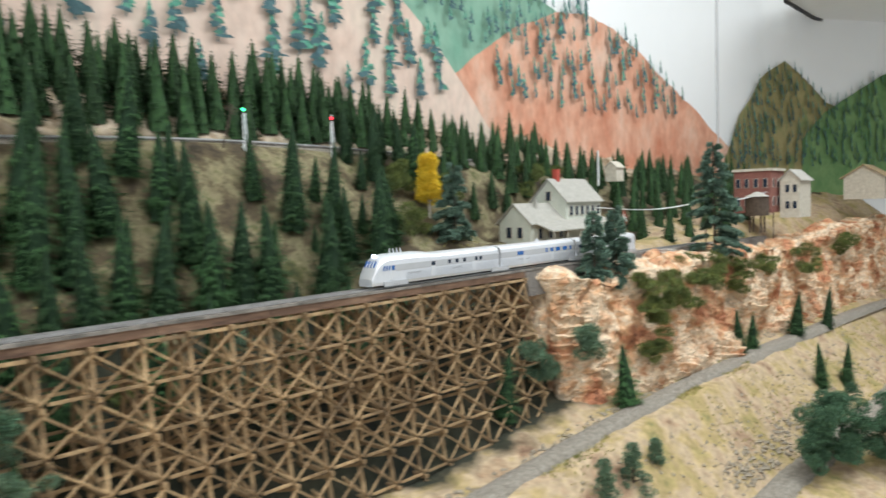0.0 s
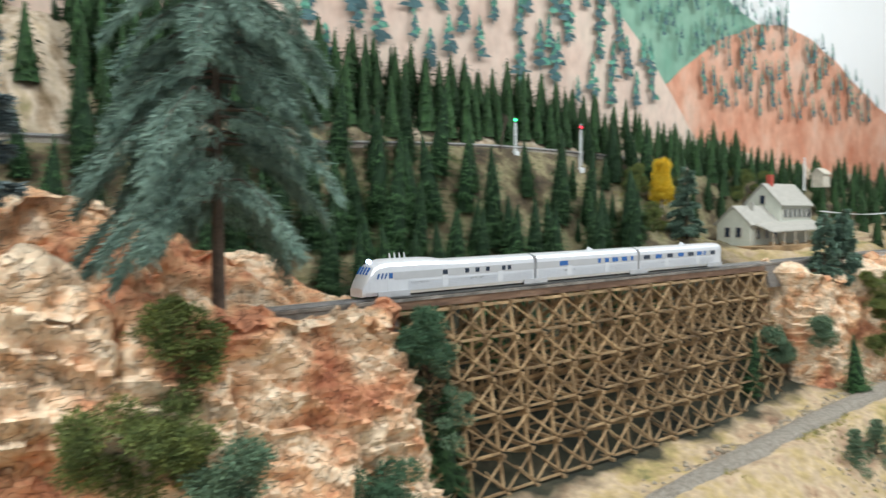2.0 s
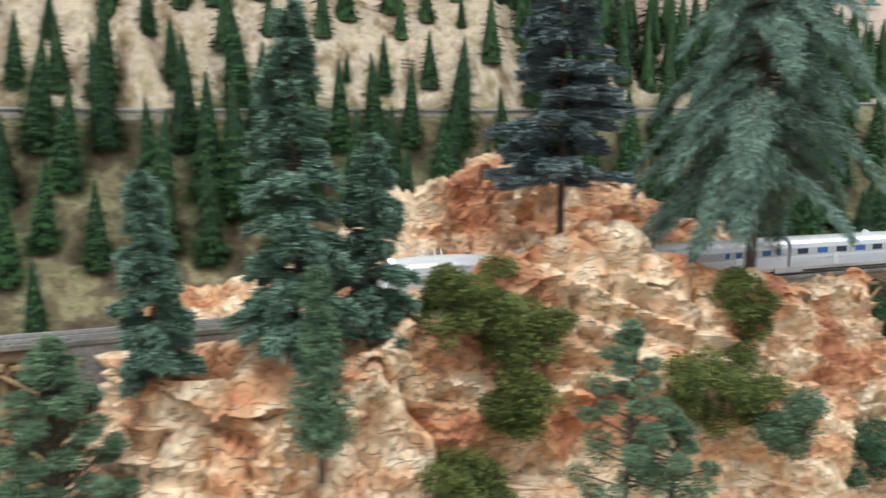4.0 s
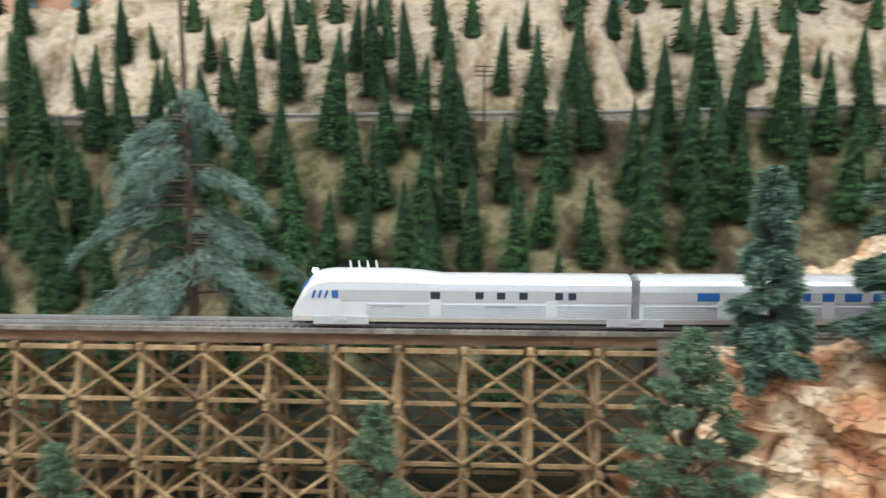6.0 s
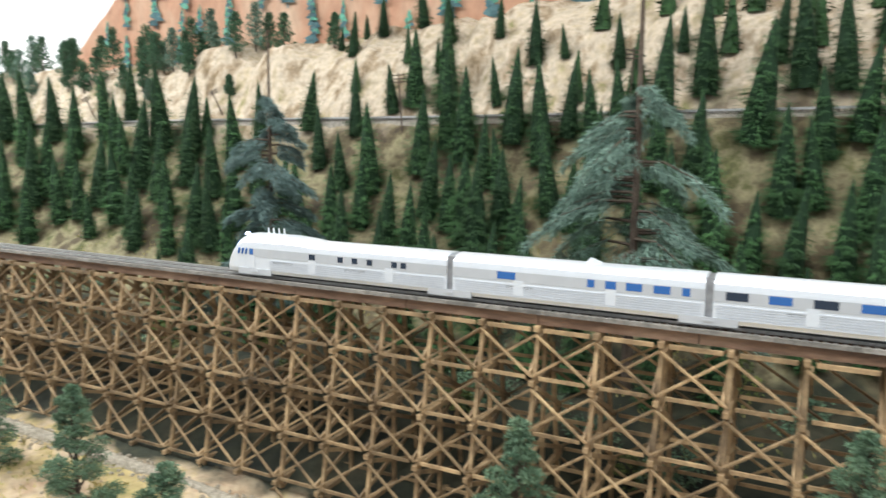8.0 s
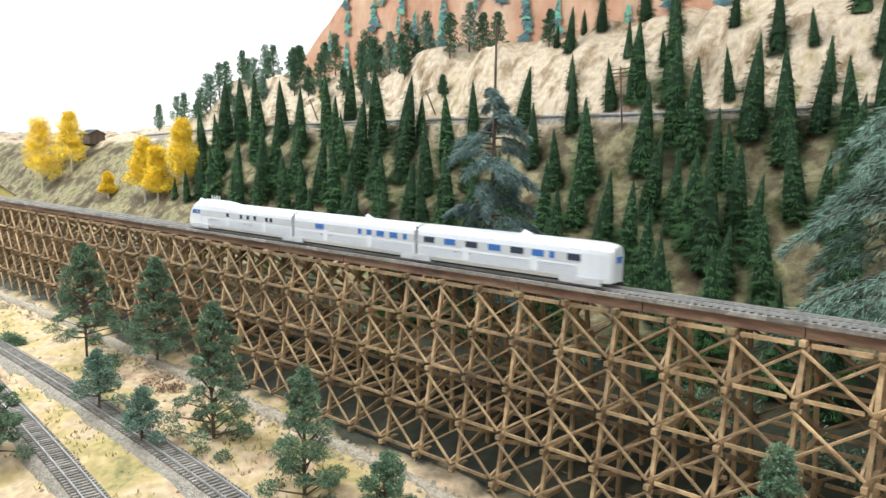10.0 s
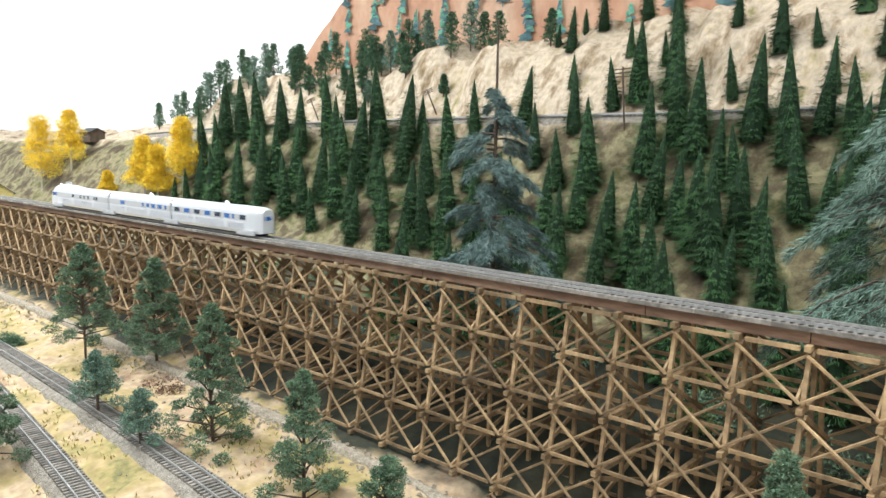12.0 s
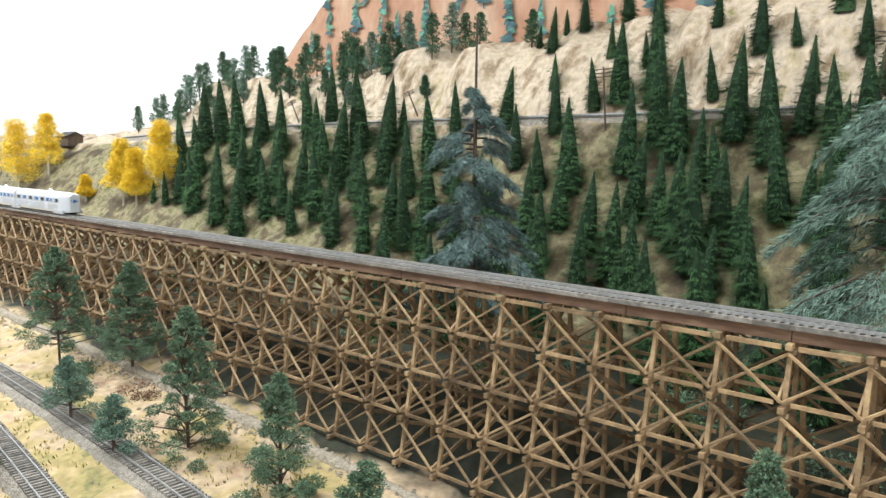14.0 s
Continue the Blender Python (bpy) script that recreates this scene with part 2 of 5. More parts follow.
# ---- mesh helpers ----
class Geo:
    """Collects vertices and faces of one mesh."""
    def __init__(self):
        self.v, self.f = [], []

    def add(self, vs, fs):
        o = len(self.v)
        self.v.extend(vs)
        self.f.extend([tuple(i + o for i in f) for f in fs])

    def beam(self, a, b, w, h, up=(0, 0, 1)):
        a, b = Vector(a), Vector(b)
        d = (b - a).normalized()
        u = Vector(up)
        if abs(d.dot(u)) > 0.95:
            u = Vector((0, 1, 0))
        s = d.cross(u).normalized() * (w / 2)
        t = s.normalized().cross(d) * (h / 2)
        vs = [tuple(p + i * s + j * t) for p in (a, b) for i, j in ((-1, -1), (1, -1), (1, 1), (-1, 1))]
        self.add(vs, [(0, 1, 2, 3), (7, 6, 5, 4), (0, 4, 5, 1), (1, 5, 6, 2), (2, 6, 7, 3), (3, 7, 4, 0)])

    def box(self, x0, x1, y0, y1, z0, z1):
        vs = [(x, y, z) for x in (x0, x1) for y in (y0, y1) for z in (z0, z1)]
        self.add(vs, [(0, 1, 3, 2), (4, 6, 7, 5), (0, 4, 5, 1), (2, 3, 7, 6), (0, 2, 6, 4), (1, 5, 7, 3)])

    def tube(self, pts, radii, n=7):
        rings = []
        for i, p in enumerate(pts):
            d = (Vector(pts[min(i + 1, len(pts) - 1)]) - Vector(pts[max(i - 1, 0)])).normalized()
            s = d.cross(Vector((0.3, 0.9, 0.1))).normalized()
            t = d.cross(s)
            rings += [tuple(Vector(p) + radii[i] * (math.cos(k * 2 * math.pi / n) * s + math.sin(k * 2 * math.pi / n) * t)) for k in range(n)]
        fs = [(i * n + k, i * n + (k + 1) % n, (i + 1) * n + (k + 1) % n, (i + 1) * n + k) for i in range(len(pts) - 1) for k in range(n)]
        fs += [tuple(range(n))[::-1], tuple(range((len(pts) - 1) * n, len(pts) * n))]
        self.add(rings, fs)

    def mesh(self, name, smooth=False):
        me = bpy.data.meshes.new(name)
        me.from_pydata(self.v, [], self.f)
        if smooth:
            me.polygons.foreach_set("use_smooth", [True] * len(me.polygons))
        me.update()
        return me


def part(name, geo, material, parent=None, label="", smooth=False, kind=""):
    me = geo if isinstance(geo, bpy.types.Mesh) else geo.mesh(name, smooth)
    if not me.materials:
        me.materials.append(material)
    ob = new(name, me)
    ob.parent = parent
    if label or kind:
        tagged(ob, label, kind=kind)
    return ob


def root(name, label, category, group="", kind="", m=None):
    ob = new(name)
    ob.empty_display_size = 0.01
    if m is not None:
        ob.matrix_basis = m
    return tagged(ob, label, category, group, kind)


# ---- the lie of the land ----
def ease(a, b, v):
    t = np.clip((v - a) / (b - a), 0, 1)
    return t * t * (3 - 2 * t)


def track_y(x):
    """The main line's centre across the layout."""
    return 0.02 + 0.048 * ease(0.10, 1.05, x)


_lat = np.random.RandomState(5).rand(64, 64, 64)


def vnoise(x, y, z):
    x, y, z = np.broadcast_arrays(np.asarray(x, float), np.asarray(y, float), np.asarray(z, float))
    i, j, k = np.floor(x).astype(int), np.floor(y).astype(int), np.floor(z).astype(int)
    u, v, w = x - i, y - j, z - k
    u, v, w = u * u * (3 - 2 * u), v * v * (3 - 2 * v), w * w * (3 - 2 * w)
    r = 0
    for a in (0, 1):
        for b in (0, 1):
            for c in (0, 1):
                r = r + _lat[(i + a) % 64, (j + b) % 64, (k + c) % 64] * (u if a else 1 - u) * (v if b else 1 - v) * (w if c else 1 - w)
    return r - 0.5


def fbm(x, y, z, octaves=4):
    s, a = 0, 1.0
    for o in range(octaves):
        f = 2.03 ** o
        s = s + a * vnoise(x * f + 7.3 * o, y * f + 3.1 * o, z * f + 1.7 * o)
        a *= 0.5
    return s


def upper_y(x):
    """The upper line's centre across the layout."""
    return np.interp(x, [-2.4, -0.9, -0.6, -0.2, 0.5, 1.3, 1.7, 2.2], [0.53, 0.525, 0.505, 0.465, 0.452, 0.452, 0.462, 0.465])


Y_KNOTS = [-0.80, -0.25, -0.12, -0.05, 0.02, 0.10, 0.18, 0.27, 0.33, 0.385, 0.427, 0.475, 0.56, 0.63, 0.80]
LAND = [
    (-5.0, [-0.30, -0.20, -0.19, -0.17, -0.15, -0.12, -0.07, 0.02, 0.09, 0.13, 0.15, 0.16, 0.18, 0.19, 0.20]),
    (-2.75, [-0.30, -0.20, -0.19, -0.17, -0.15, -0.12, -0.07, 0.02, 0.10, 0.14, 0.16, 0.165, 0.18, 0.19, 0.20]),
    (-2.5, [-0.30, -0.20, -0.19, -0.17, -0.15, -0.12, -0.07, 0.02, 0.10, 0.14, 0.16, 0.17, 0.22, 0.23, 0.23]),
    (-2.3, [-0.30, -0.20, -0.19, -0.17, -0.15, -0.12, -0.07, 0.02, 0.08, 0.13, 0.165, 0.175, 0.26, 0.28, 0.28]),
    (-2.12, [-0.30, -0.20, -0.19, -0.17, -0.15, -0.12, -0.08, 0.01, 0.07, 0.13, 0.175, 0.185, 0.32, 0.34, 0.34]),
    (-1.75, [-0.30, -0.20, -0.19, -0.17, -0.15, -0.12, -0.08, 0.00, 0.06, 0.13, 0.185, 0.19, 0.325, 0.345, 0.35]),
    (-1.3, [-0.30, -0.20, -0.19, -0.175, -0.15, -0.12, -0.09, -0.02, 0.05, 0.12, 0.192, 0.195, 0.33, 0.35, 0.36]),
    (-0.7, [-0.32, -0.20, -0.19, -0.19, -0.17, -0.14, -0.10, -0.03, 0.045, 0.115, 0.19, 0.193, 0.335, 0.39, 0.42]),
    (0.0, [-0.40, -0.28, -0.26, -0.25, -0.22, -0.16, -0.10, -0.01, 0.045, 0.115, 0.192, 0.196, 0.315, 0.395, 0.43]),
    (0.9, [-0.45, -0.32, -0.28, -0.25, -0.22, -0.16, -0.10, 0.00, 0.06, 0.13, 0.205, 0.208, 0.31, 0.38, 0.44]),
    (1.5, [-0.45, -0.32, -0.245, -0.245, -0.23, -0.16, -0.08, 0.04, 0.105, 0.18, 0.235, 0.238, 0.32, 0.38, 0.42]),
    (1.9, [-0.45, -0.36, -0.235, -0.225, -0.20, -0.06, -0.01, 0.06, 0.13, 0.19, 0.225, 0.23, 0.31, 0.37, 0.39]),
    (2.4, [-0.45, -0.36, -0.23, -0.215, -0.05, 0.01, 0.03, 0.06, 0.12, 0.17, 0.20, 0.22, 0.28, 0.33, 0.34]),
    (3.0, [-0.40, -0.34, -0.23, -0.21, -0.03, 0.04, 0.07, 0.11, 0.14, 0.16, 0.18, 0.20, 0.25, 0.28, 0.30]),
    (4.2, [-0.40, -0.34, -0.22, -0.20, 0.00, 0.08, 0.11, 0.14, 0.16, 0.18, 0.20, 0.22, 0.26, 0.28, 0.30]),
]


def land(x, y, rough=True):
    """Height of the ground."""
    x, y = np.broadcast_arrays(np.asarray(x, float), np.asarray(y, float))
    v = y - (upper_y(x) - 0.45) * ease(0.08, 0.30, y)
    xs = [r[0] for r in LAND]
    cols = np.stack([np.interp(v, Y_KNOTS, r[1]) for r in LAND])
    i = np.clip(np.searchsorted(xs, x) - 1, 0, len(xs) - 2)
    x0, x1 = np.take(xs, i), np.take(xs, i + 1)
    w = np.clip((x - x0) / (x1 - x0), 0, 1)
    w = w * w * (3 - 2 * w)
    z = np.take_along_axis(cols, i[None], 0)[0] * (1 - w) + np.take_along_axis(cols, i[None] + 1, 0)[0] * w
    flat = ease(1.97, 2.08, x) * (1 - ease(2.48, 2.62, x)) * ease(0.10, 0.14, y) * (1 - ease(0.33, 0.40, y))
    z = z * (1 - flat) + 0.028 * flat
    if rough:
        shelf = 1 - 0.9 * ease(0.405, 0.425, v) * (1 - ease(0.475, 0.495, v))
        hill = ease(0.02, 0.12, y) * shelf
        z = z + 0.040 * hill * fbm(x * 6, y * 6, 0.5) + 0.010 * shelf * fbm(x * 18, y * 18, 2.5, 3)
        bluff = ease(0.49, 0.53, v) * (1 - 0.5 * ease(0.6, 0.66, v))
        z = z + bluff * (0.11 * np.abs(fbm(x * 6 + 1.5 * fbm(x * 3, y * 3, 8.1, 2), y * 2.0, 4.5, 3)) - 0.022)
    return z


def grid_mesh(name, X, Y, Z, material, smooth=True):
    n, m = X.shape
    me = bpy.data.meshes.new(name)
    co = np.stack([X, Y, Z], -1).reshape(-1, 3)
    idx = np.arange(n * m).reshape(n, m)
    q = np.stack([idx[:-1, :-1], idx[1:, :-1], idx[1:, 1:], idx[:-1, 1:]], -1).reshape(-1, 4)
    me.vertices.add(len(co))
    me.vertices.foreach_set("co", co.ravel())
    me.loops.add(q.size)
    me.loops.foreach_set("vertex_index", q.ravel())
    me.polygons.add(len(q))
    me.polygons.foreach_set("loop_start", np.arange(0, q.size, 4))
    me.polygons.foreach_set("use_smooth", np.ones(len(q), bool) if smooth else np.zeros(len(q), bool))
    me.update(calc_edges=True)
    me.materials.append(material)
    return me


def build_ground():
    xs = np.r_[np.arange(-5.0, -2.3, 0.03), np.arange(-2.3, 4.5, 0.009)]
    ys = np.arange(-0.8, 0.86, 0.007)
    X, Y = np.meshgrid(xs, ys, indexing="ij")
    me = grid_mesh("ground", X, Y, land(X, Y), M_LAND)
    ob = new("ground", me)
    tagged(ob, "modelled hillside of ochre soil and cream bluffs", "ground", kind="structure")


build_ground()


def backdrop_y(x):
    return np.interp(x, [-7.0, -3.4, -1.3, 1.6, 2.6, 3.4, 3.6, 3.8, 4.0, 4.25, 4.5, 4.8, 4.95, 5.0], [1.0, 0.86, 0.80, 0.63, 0.58, 0.50, 0.46, 0.41, 0.36, 0.21, 0.05, -0.30, -1.2, -2.6])


def build_backdrop():
    xs = np.r_[np.linspace(-7.0, 3.3, 90), np.linspace(3.35, 5.0, 90)]
    zs = np.linspace(-0.4, 1.99, 8)
    X, Z = np.meshgrid(xs, zs, indexing="ij")
    ob = new("backdrop", grid_mesh("backdrop", X, backdrop_y(X) + 0.02, Z, M_WHITE))
    tagged(ob, "white painted backdrop wall behind the layout", "wall", kind="structure")
    g = Geo()
    g.box(3.688, 3.692, float(backdrop_y(3.69)) + 0.010, float(backdrop_y(3.69)) + 0.02, 0.2, 1.99)
    tagged(part("trim", g, M_SEAM), "thin grey seam in the backdrop wall", "trim", kind="structure")


build_backdrop()


# ---- timber trestles ----
PITCH, TIER = 0.052, 0.0455


def build_trestle(name, x_of, y0, n, tiers_of, single=()):
    """A braced timber viaduct: bents at x_of(i), caps at y0, legs in battered frames, girts and crosses on both faces."""
    tr = root(name, "tall brown stained timber trestle with cross braced bents", "trestle")
    posts, braces, girts = [], [], []
    back = 0.040
    for i in range(n):
        x, k = x_of(i), tiers_of(x_of(i))
        for s, yy in ((-1, y0 + 0.004), (0, y0 + 0.020), (1, y0 + back - 0.004)):
            g = Geo()
            g.beam((x, yy, 0.0), (x, yy + s * 0.0090 * k, -TIER * k - 0.02), 0.0035, 0.0035)
            posts.append((i, g))
        for j in range(k + 1):
            z = -TIER * j - 0.002
            g = Geo()
            g.beam((x, y0 - 0.0045 - 0.009 * j, z), (x, y0 + back + 0.0045 + 0.009 * j, z), 0.0045, 0.0044)
            girts.append((i, g))
            if j < k:
                g = Geo()
                g.beam((x + 0.0035, y0 - 0.009 * j, z - 0.004), (x + 0.0035, y0 + back + 0.009 * (j + 1), z - TIER + 0.006), 0.002, 0.004)
                braces.append((i, g))
                g = Geo()
                g.beam((x - 0.0035, y0 + back + 0.009 * j, z - 0.004), (x - 0.0035, y0 - 0.009 * (j + 1), z - TIER + 0.006), 0.002, 0.004)
                braces.append((i, g))
        if i + 1 == n:
            continue
        xb = x_of(i + 1)
        for j in range(min(k, tiers_of(xb))):
            z0, z1 = -TIER * j - 0.007, -TIER * (j + 1) + 0.004
            for face, s in ((y0 - 0.0008, -1), (y0 + back + 0.0008, 1)):
                ya, yb = face + s * 0.009 * j, face + s * 0.009 * (j + 1)
                for q, (a, b) in enumerate(((x, xb), (xb, x))):
                    if j == 0 and i in single and q == 0:
                        continue
                    g = Geo()
                    off = s * (0.0022 if q else 0.0)
                    g.beam((a, ya + off, z0), (b, yb + off, z1), 0.0017, 0.0024, (0, 1, 0.2))
                    braces.append((i, g))
                g = Geo()
                g.beam((x - 0.006, yb + s * 0.0005, z1 - 0.001), (xb + 0.006, yb + s * 0.0005, z1 - 0.001), 0.0019, 0.0031)
                girts.append((i, g))
                if s > 0:
                    g = Geo()
                    g.beam((x - 0.006, y0 + 0.0235, z1 - 0.001), (xb + 0.006, y0 + 0.0235, z1 - 0.001), 0.0019, 0.0031)
                    girts.append((i, g))
                if j == 0:
                    g = Geo()
                    g.beam((x - 0.006, ya, -0.003), (xb + 0.006, ya, -0.003), 0.0024, 0.0035)
                    girts.append((i, g))
    for kind, items in (("post", posts), ("brace", braces), ("girt", girts)):
        rest = Geo()
        for c, (i, g) in enumerate(sorted(items, key=lambda it: it[0])):
            if c < 300:
                part(kind, g, M_WOOD, tr)
            else:
                rest.add(g.v, g.f)
        if rest.v:
            part(kind + "_rest", rest, M_WOOD, tr, "more of the same timbers", kind="stuff")
    xa, xz = x_of(0), x_of(n - 1)
    lo, hi = min(xa, xz) - 0.06, max(xa, xz) + 0.06
    for yy in (y0 + 0.006, y0 + 0.034):
        k = max(2, int((hi - lo) / 0.13))
        for j in range(k):
            g = Geo()
            g.box(lo + (hi - lo) * j / k, lo + (hi - lo) * (j + 1) / k - 0.0008, yy - 0.003, yy + 0.003, 0.0008, 0.0100)
            part("girder", g, M_GIRDER, tr, "red-brown timber girder")
    return tr


build_trestle("trestle", lambda i: 0.156 - PITCH * i, 0.0, 52, lambda x: 5 if x < -0.4 else 6, single=(3, 4, 5))
build_trestle("trestle", lambda i: 1.824 - 0.0495 * i, 0.046, 18, lambda x: 6)


def build_track():
    tr = root("main_line_track", "single model railway track with grey ties and steel rails", "railway track", kind="structure")
    rails = [Geo(), Geo()]
    xs = np.arange(-3.4, 2.6, 0.03)
    for a, b in zip(xs[:-1], xs[1:]):
        for g, off in zip(rails, (-0.00825, 0.00825)):
            g.beam((a, track_y(a) + off, RAIL - 0.0012), (b, track_y(b) + off, RAIL - 0.0012), 0.0014, 0.0024)
    for g in rails:
        part("rail", g, M_RAIL, tr)
    ties = Geo()
    x = -3.4
    c = 0
    near = []
    while x < 2.6:
        y = track_y(x)
        if -0.9 < x < 0.2:
            near.append((x, y))
        else:
            ties.box(x - 0.0016, x + 0.0016, y - 0.0155, y + 0.0155, 0.0102, 0.0130)
        x += 0.0066
    part("tie_rest", ties, M_TIE, tr, "row of grey ties", kind="stuff")
    g = Geo()
    g.box(-0.0016, 0.0016, -0.0155, 0.0155, 0.0102, 0.0130)
    me = g.mesh("tie")
    for x, y in near:
        part("tie", me, M_TIE, tr).location = (x, y, 0)
    for y in (-0.0185, 0.0185):
        g = Geo()
        for a, b in zip(xs[:-1], xs[1:]):
            g.beam((a, track_y(a) + y, 0.0118), (b, track_y(b) + y, 0.0118), 0.003, 0.0035)
        part("guard_timber", g, M_TIE, tr)


build_track()


def build_roadbed():
    for lo, hi in ((0.15, 1.0), (1.83, 3.0)):
        g = Geo()
        xs = np.linspace(lo, hi, 60)
        prof = [(-0.030, -0.030), (-0.019, 0.0098), (0.019, 0.0098), (0.030, -0.030)]
        for x in xs:
            g.v += [(x, float(track_y(x)) + y, z) for y, z in prof]
        for i in range(len(xs) - 1):
            g.f += [(i * 4 + k, (i + 1) * 4 + k, (i + 1) * 4 + k + 1, i * 4 + k + 1) for k in range(3)]
        g.f += [(0, 1, 2, 3), tuple(len(g.v) - k for k in (1, 2, 3, 4))]
        tagged(part("ballast", g, M_BALLAST), "dark ballast bank under the main line", "ballast", kind="structure")


build_roadbed()


# ---- the streamlined train ----
def section(w, z0, z1, zr):
    """Half-rounded car section from one bottom edge over the roof to the other."""
    pts = [(-w * 0.94, z0), (-w, z0 + 0.004), (-w, z1)]
    for k in range(1, 10):
        a = math.pi * k / 10
        pts.append((-w * math.cos(a), z1 + (zr - z1) * math.sin(a) ** 0.8))
    pts += [(w, z1), (w, z0 + 0.004), (w * 0.94, z0)]
    return pts


def loft(stations):
    """stations: (x, half width, bottom, side top, roof)."""
    g = Geo()
    n = len(section(1, 0, 1, 2))
    for x, w, z0, z1, zr in stations:
        g.v += [(x, y, z) for y, z in section(w, z0, z1, zr)]
    for i in range(len(stations) - 1):
        for k in range(n):
            g.f.append((i * n + k, (i + 1) * n + k, (i + 1) * n + (k + 1) % n, i * n + (k + 1) % n))
    g.f.append(tuple(range(n)))
    g.f.append(tuple(range((len(stations) - 1) * n, len(stations) * n))[::-1])
    return g


HALF, SIDE, ROOF, LOW = 0.0165, 0.030, 0.0405, 0.0035


def window(car, x0, x1, z0, z1, material, name="window"):
    for s in (-1, 1):
        g = Geo()
        g.box(x0, x1, s * HALF - 0.0006, s * HALF + 0.0006, z0, z1)
        part(name, g, material, car)


def flutes(car, x0, x1):
    for s in (-1, 1):
        for k in range(6):
            g = Geo()
            z = 0.0075 + 0.0020 * k
            g.beam((x0, s * (HALF + 0.0002), z), (x1, s * (HALF + 0.0002), z), 0.0009, 0.0011)
            part("fluted_rib", g, M_FLUTE, car)


def truck(car, x):
    t = Geo()
    for y in (-0.0168, 0.0168):
        t.box(x - 0.022, x + 0.022, y - 0.0007, y + 0.0007, 0.0015, 0.0078)
        t.box(x - 0.004, x + 0.004, y - 0.0013, y + 0.0013, 0.0042, 0.0060)
    t.box(x - 0.018, x + 0.018, -0.014, 0.014, 0.0040, 0.0070)
    ob = part("truck", t, M_BAND, car, "light grey truck skirt")
    for dx in (-0.013, 0.013):
        g = Geo()
        g.tube([(x + dx, -0.0095, 0.0052), (x + dx, 0.0095, 0.0052)], [0.0052, 0.0052], 14)
        part("wheel", g, M_DARK, ob)


def stripes(car, x0, x1):
    for s in (-1, 1):
        g = Geo()
        g.box(x0, x1, s * HALF - 0.0004, s * HALF + 0.0004, 0.0205, 0.0290)
        part("window_band", g, M_BAND, car, "grey band along the windows")


def build_power_car(length):
    car = root("power_car", "silver streamlined diesel power car with slanted shovel nose", "train car", "streamlined train")
    st = [(0.000, 0.0125, 0.0025, 0.010, 0.0125), (0.004, 0.0145, LOW, 0.016, 0.020), (0.009, 0.0155, LOW, 0.022, 0.030),
          (0.015, 0.0160, LOW, 0.026, 0.0385), (0.022, 0.0164, LOW, 0.0285, 0.0425), (0.032, HALF, LOW, SIDE, 0.0440),
          (0.085, HALF, LOW, SIDE, 0.0440), (0.105, HALF, LOW, SIDE, 0.0425), (0.120, HALF, LOW, SIDE, ROOF), (length - 0.003, HALF, LOW, SIDE, ROOF)]
    part("body", loft(st), M_SILVER, car, smooth=False)
    flutes(car, 0.060, length - 0.006)
    stripes(car, 0.033, length - 0.003)
    for x in (0.0165, 0.0215, 0.0265):
        for s in (-1, 1):
            g = Geo()
            g.beam((x + 0.0012, s * 0.0161, 0.0225), (x + 0.0032, s * 0.0166, 0.0285), 0.0026, 0.0014, (0, 0, 1))
            part("cab_window", g, M_GLASS_B, car)
    for y in (-0.0085, -0.003, 0.003, 0.0085):
        g = Geo()
        g.beam((0.0085, y, 0.0265), (0.0135, y, 0.0345), 0.0042, 0.0016, (0, 1, 0))
        part("windscreen", g, M_GLASS_B, car)
    window(car, 0.033, 0.038, 0.0225, 0.0285, M_GLASS_B, "door_window")
    for x0, x1 in ((0.1110, 0.1186), (0.1462, 0.1526), (0.1631, 0.1695), (0.1804, 0.1868), (0.2082, 0.2142), (0.2184, 0.2244)):
        window(car, x0, x1, 0.0225, 0.0280, M_GLASS_D)
    for x0, x1 in ((0.064, 0.090), (0.154, 0.178)):
        window(car, x0, x1, 0.0148, 0.0162, M_DARK, "name_bar")
    for x in (0.0355, 0.1148, 0.2055):
        for s in (-1, 1):
            g = Geo()
            g.box(x - 0.0045, x + 0.0045, s * (HALF + 0.0003) - 0.0004, s * (HALF + 0.0003) + 0.0004, 0.0085, 0.0215)
            part("door", g, M_SILVER, car)
    for x in (0.046, 0.053, 0.060, 0.067):
        g = Geo()
        g.tube([(x, 0, 0.0435), (x - 0.001, 0, 0.0500)], [0.0013, 0.0008], 6)
        part("horn", g, M_SILVER, car)
    g = Geo()
    g.tube([(0.0185, 0, 0.0410), (0.0145, 0, 0.0420)], [0.0024, 0.0020], 8)
    part("headlight", g, glow("headlight_glow", (0.55, 0.7, 1.0), 6.0), car)
    truck(car, 0.040)
    truck(car, length)
    g = Geo()
    g.box(0.062, length - 0.024, -0.012, 0.012, 0.001, 0.005)
    part("underframe", g, M_DARK, car)
    return car


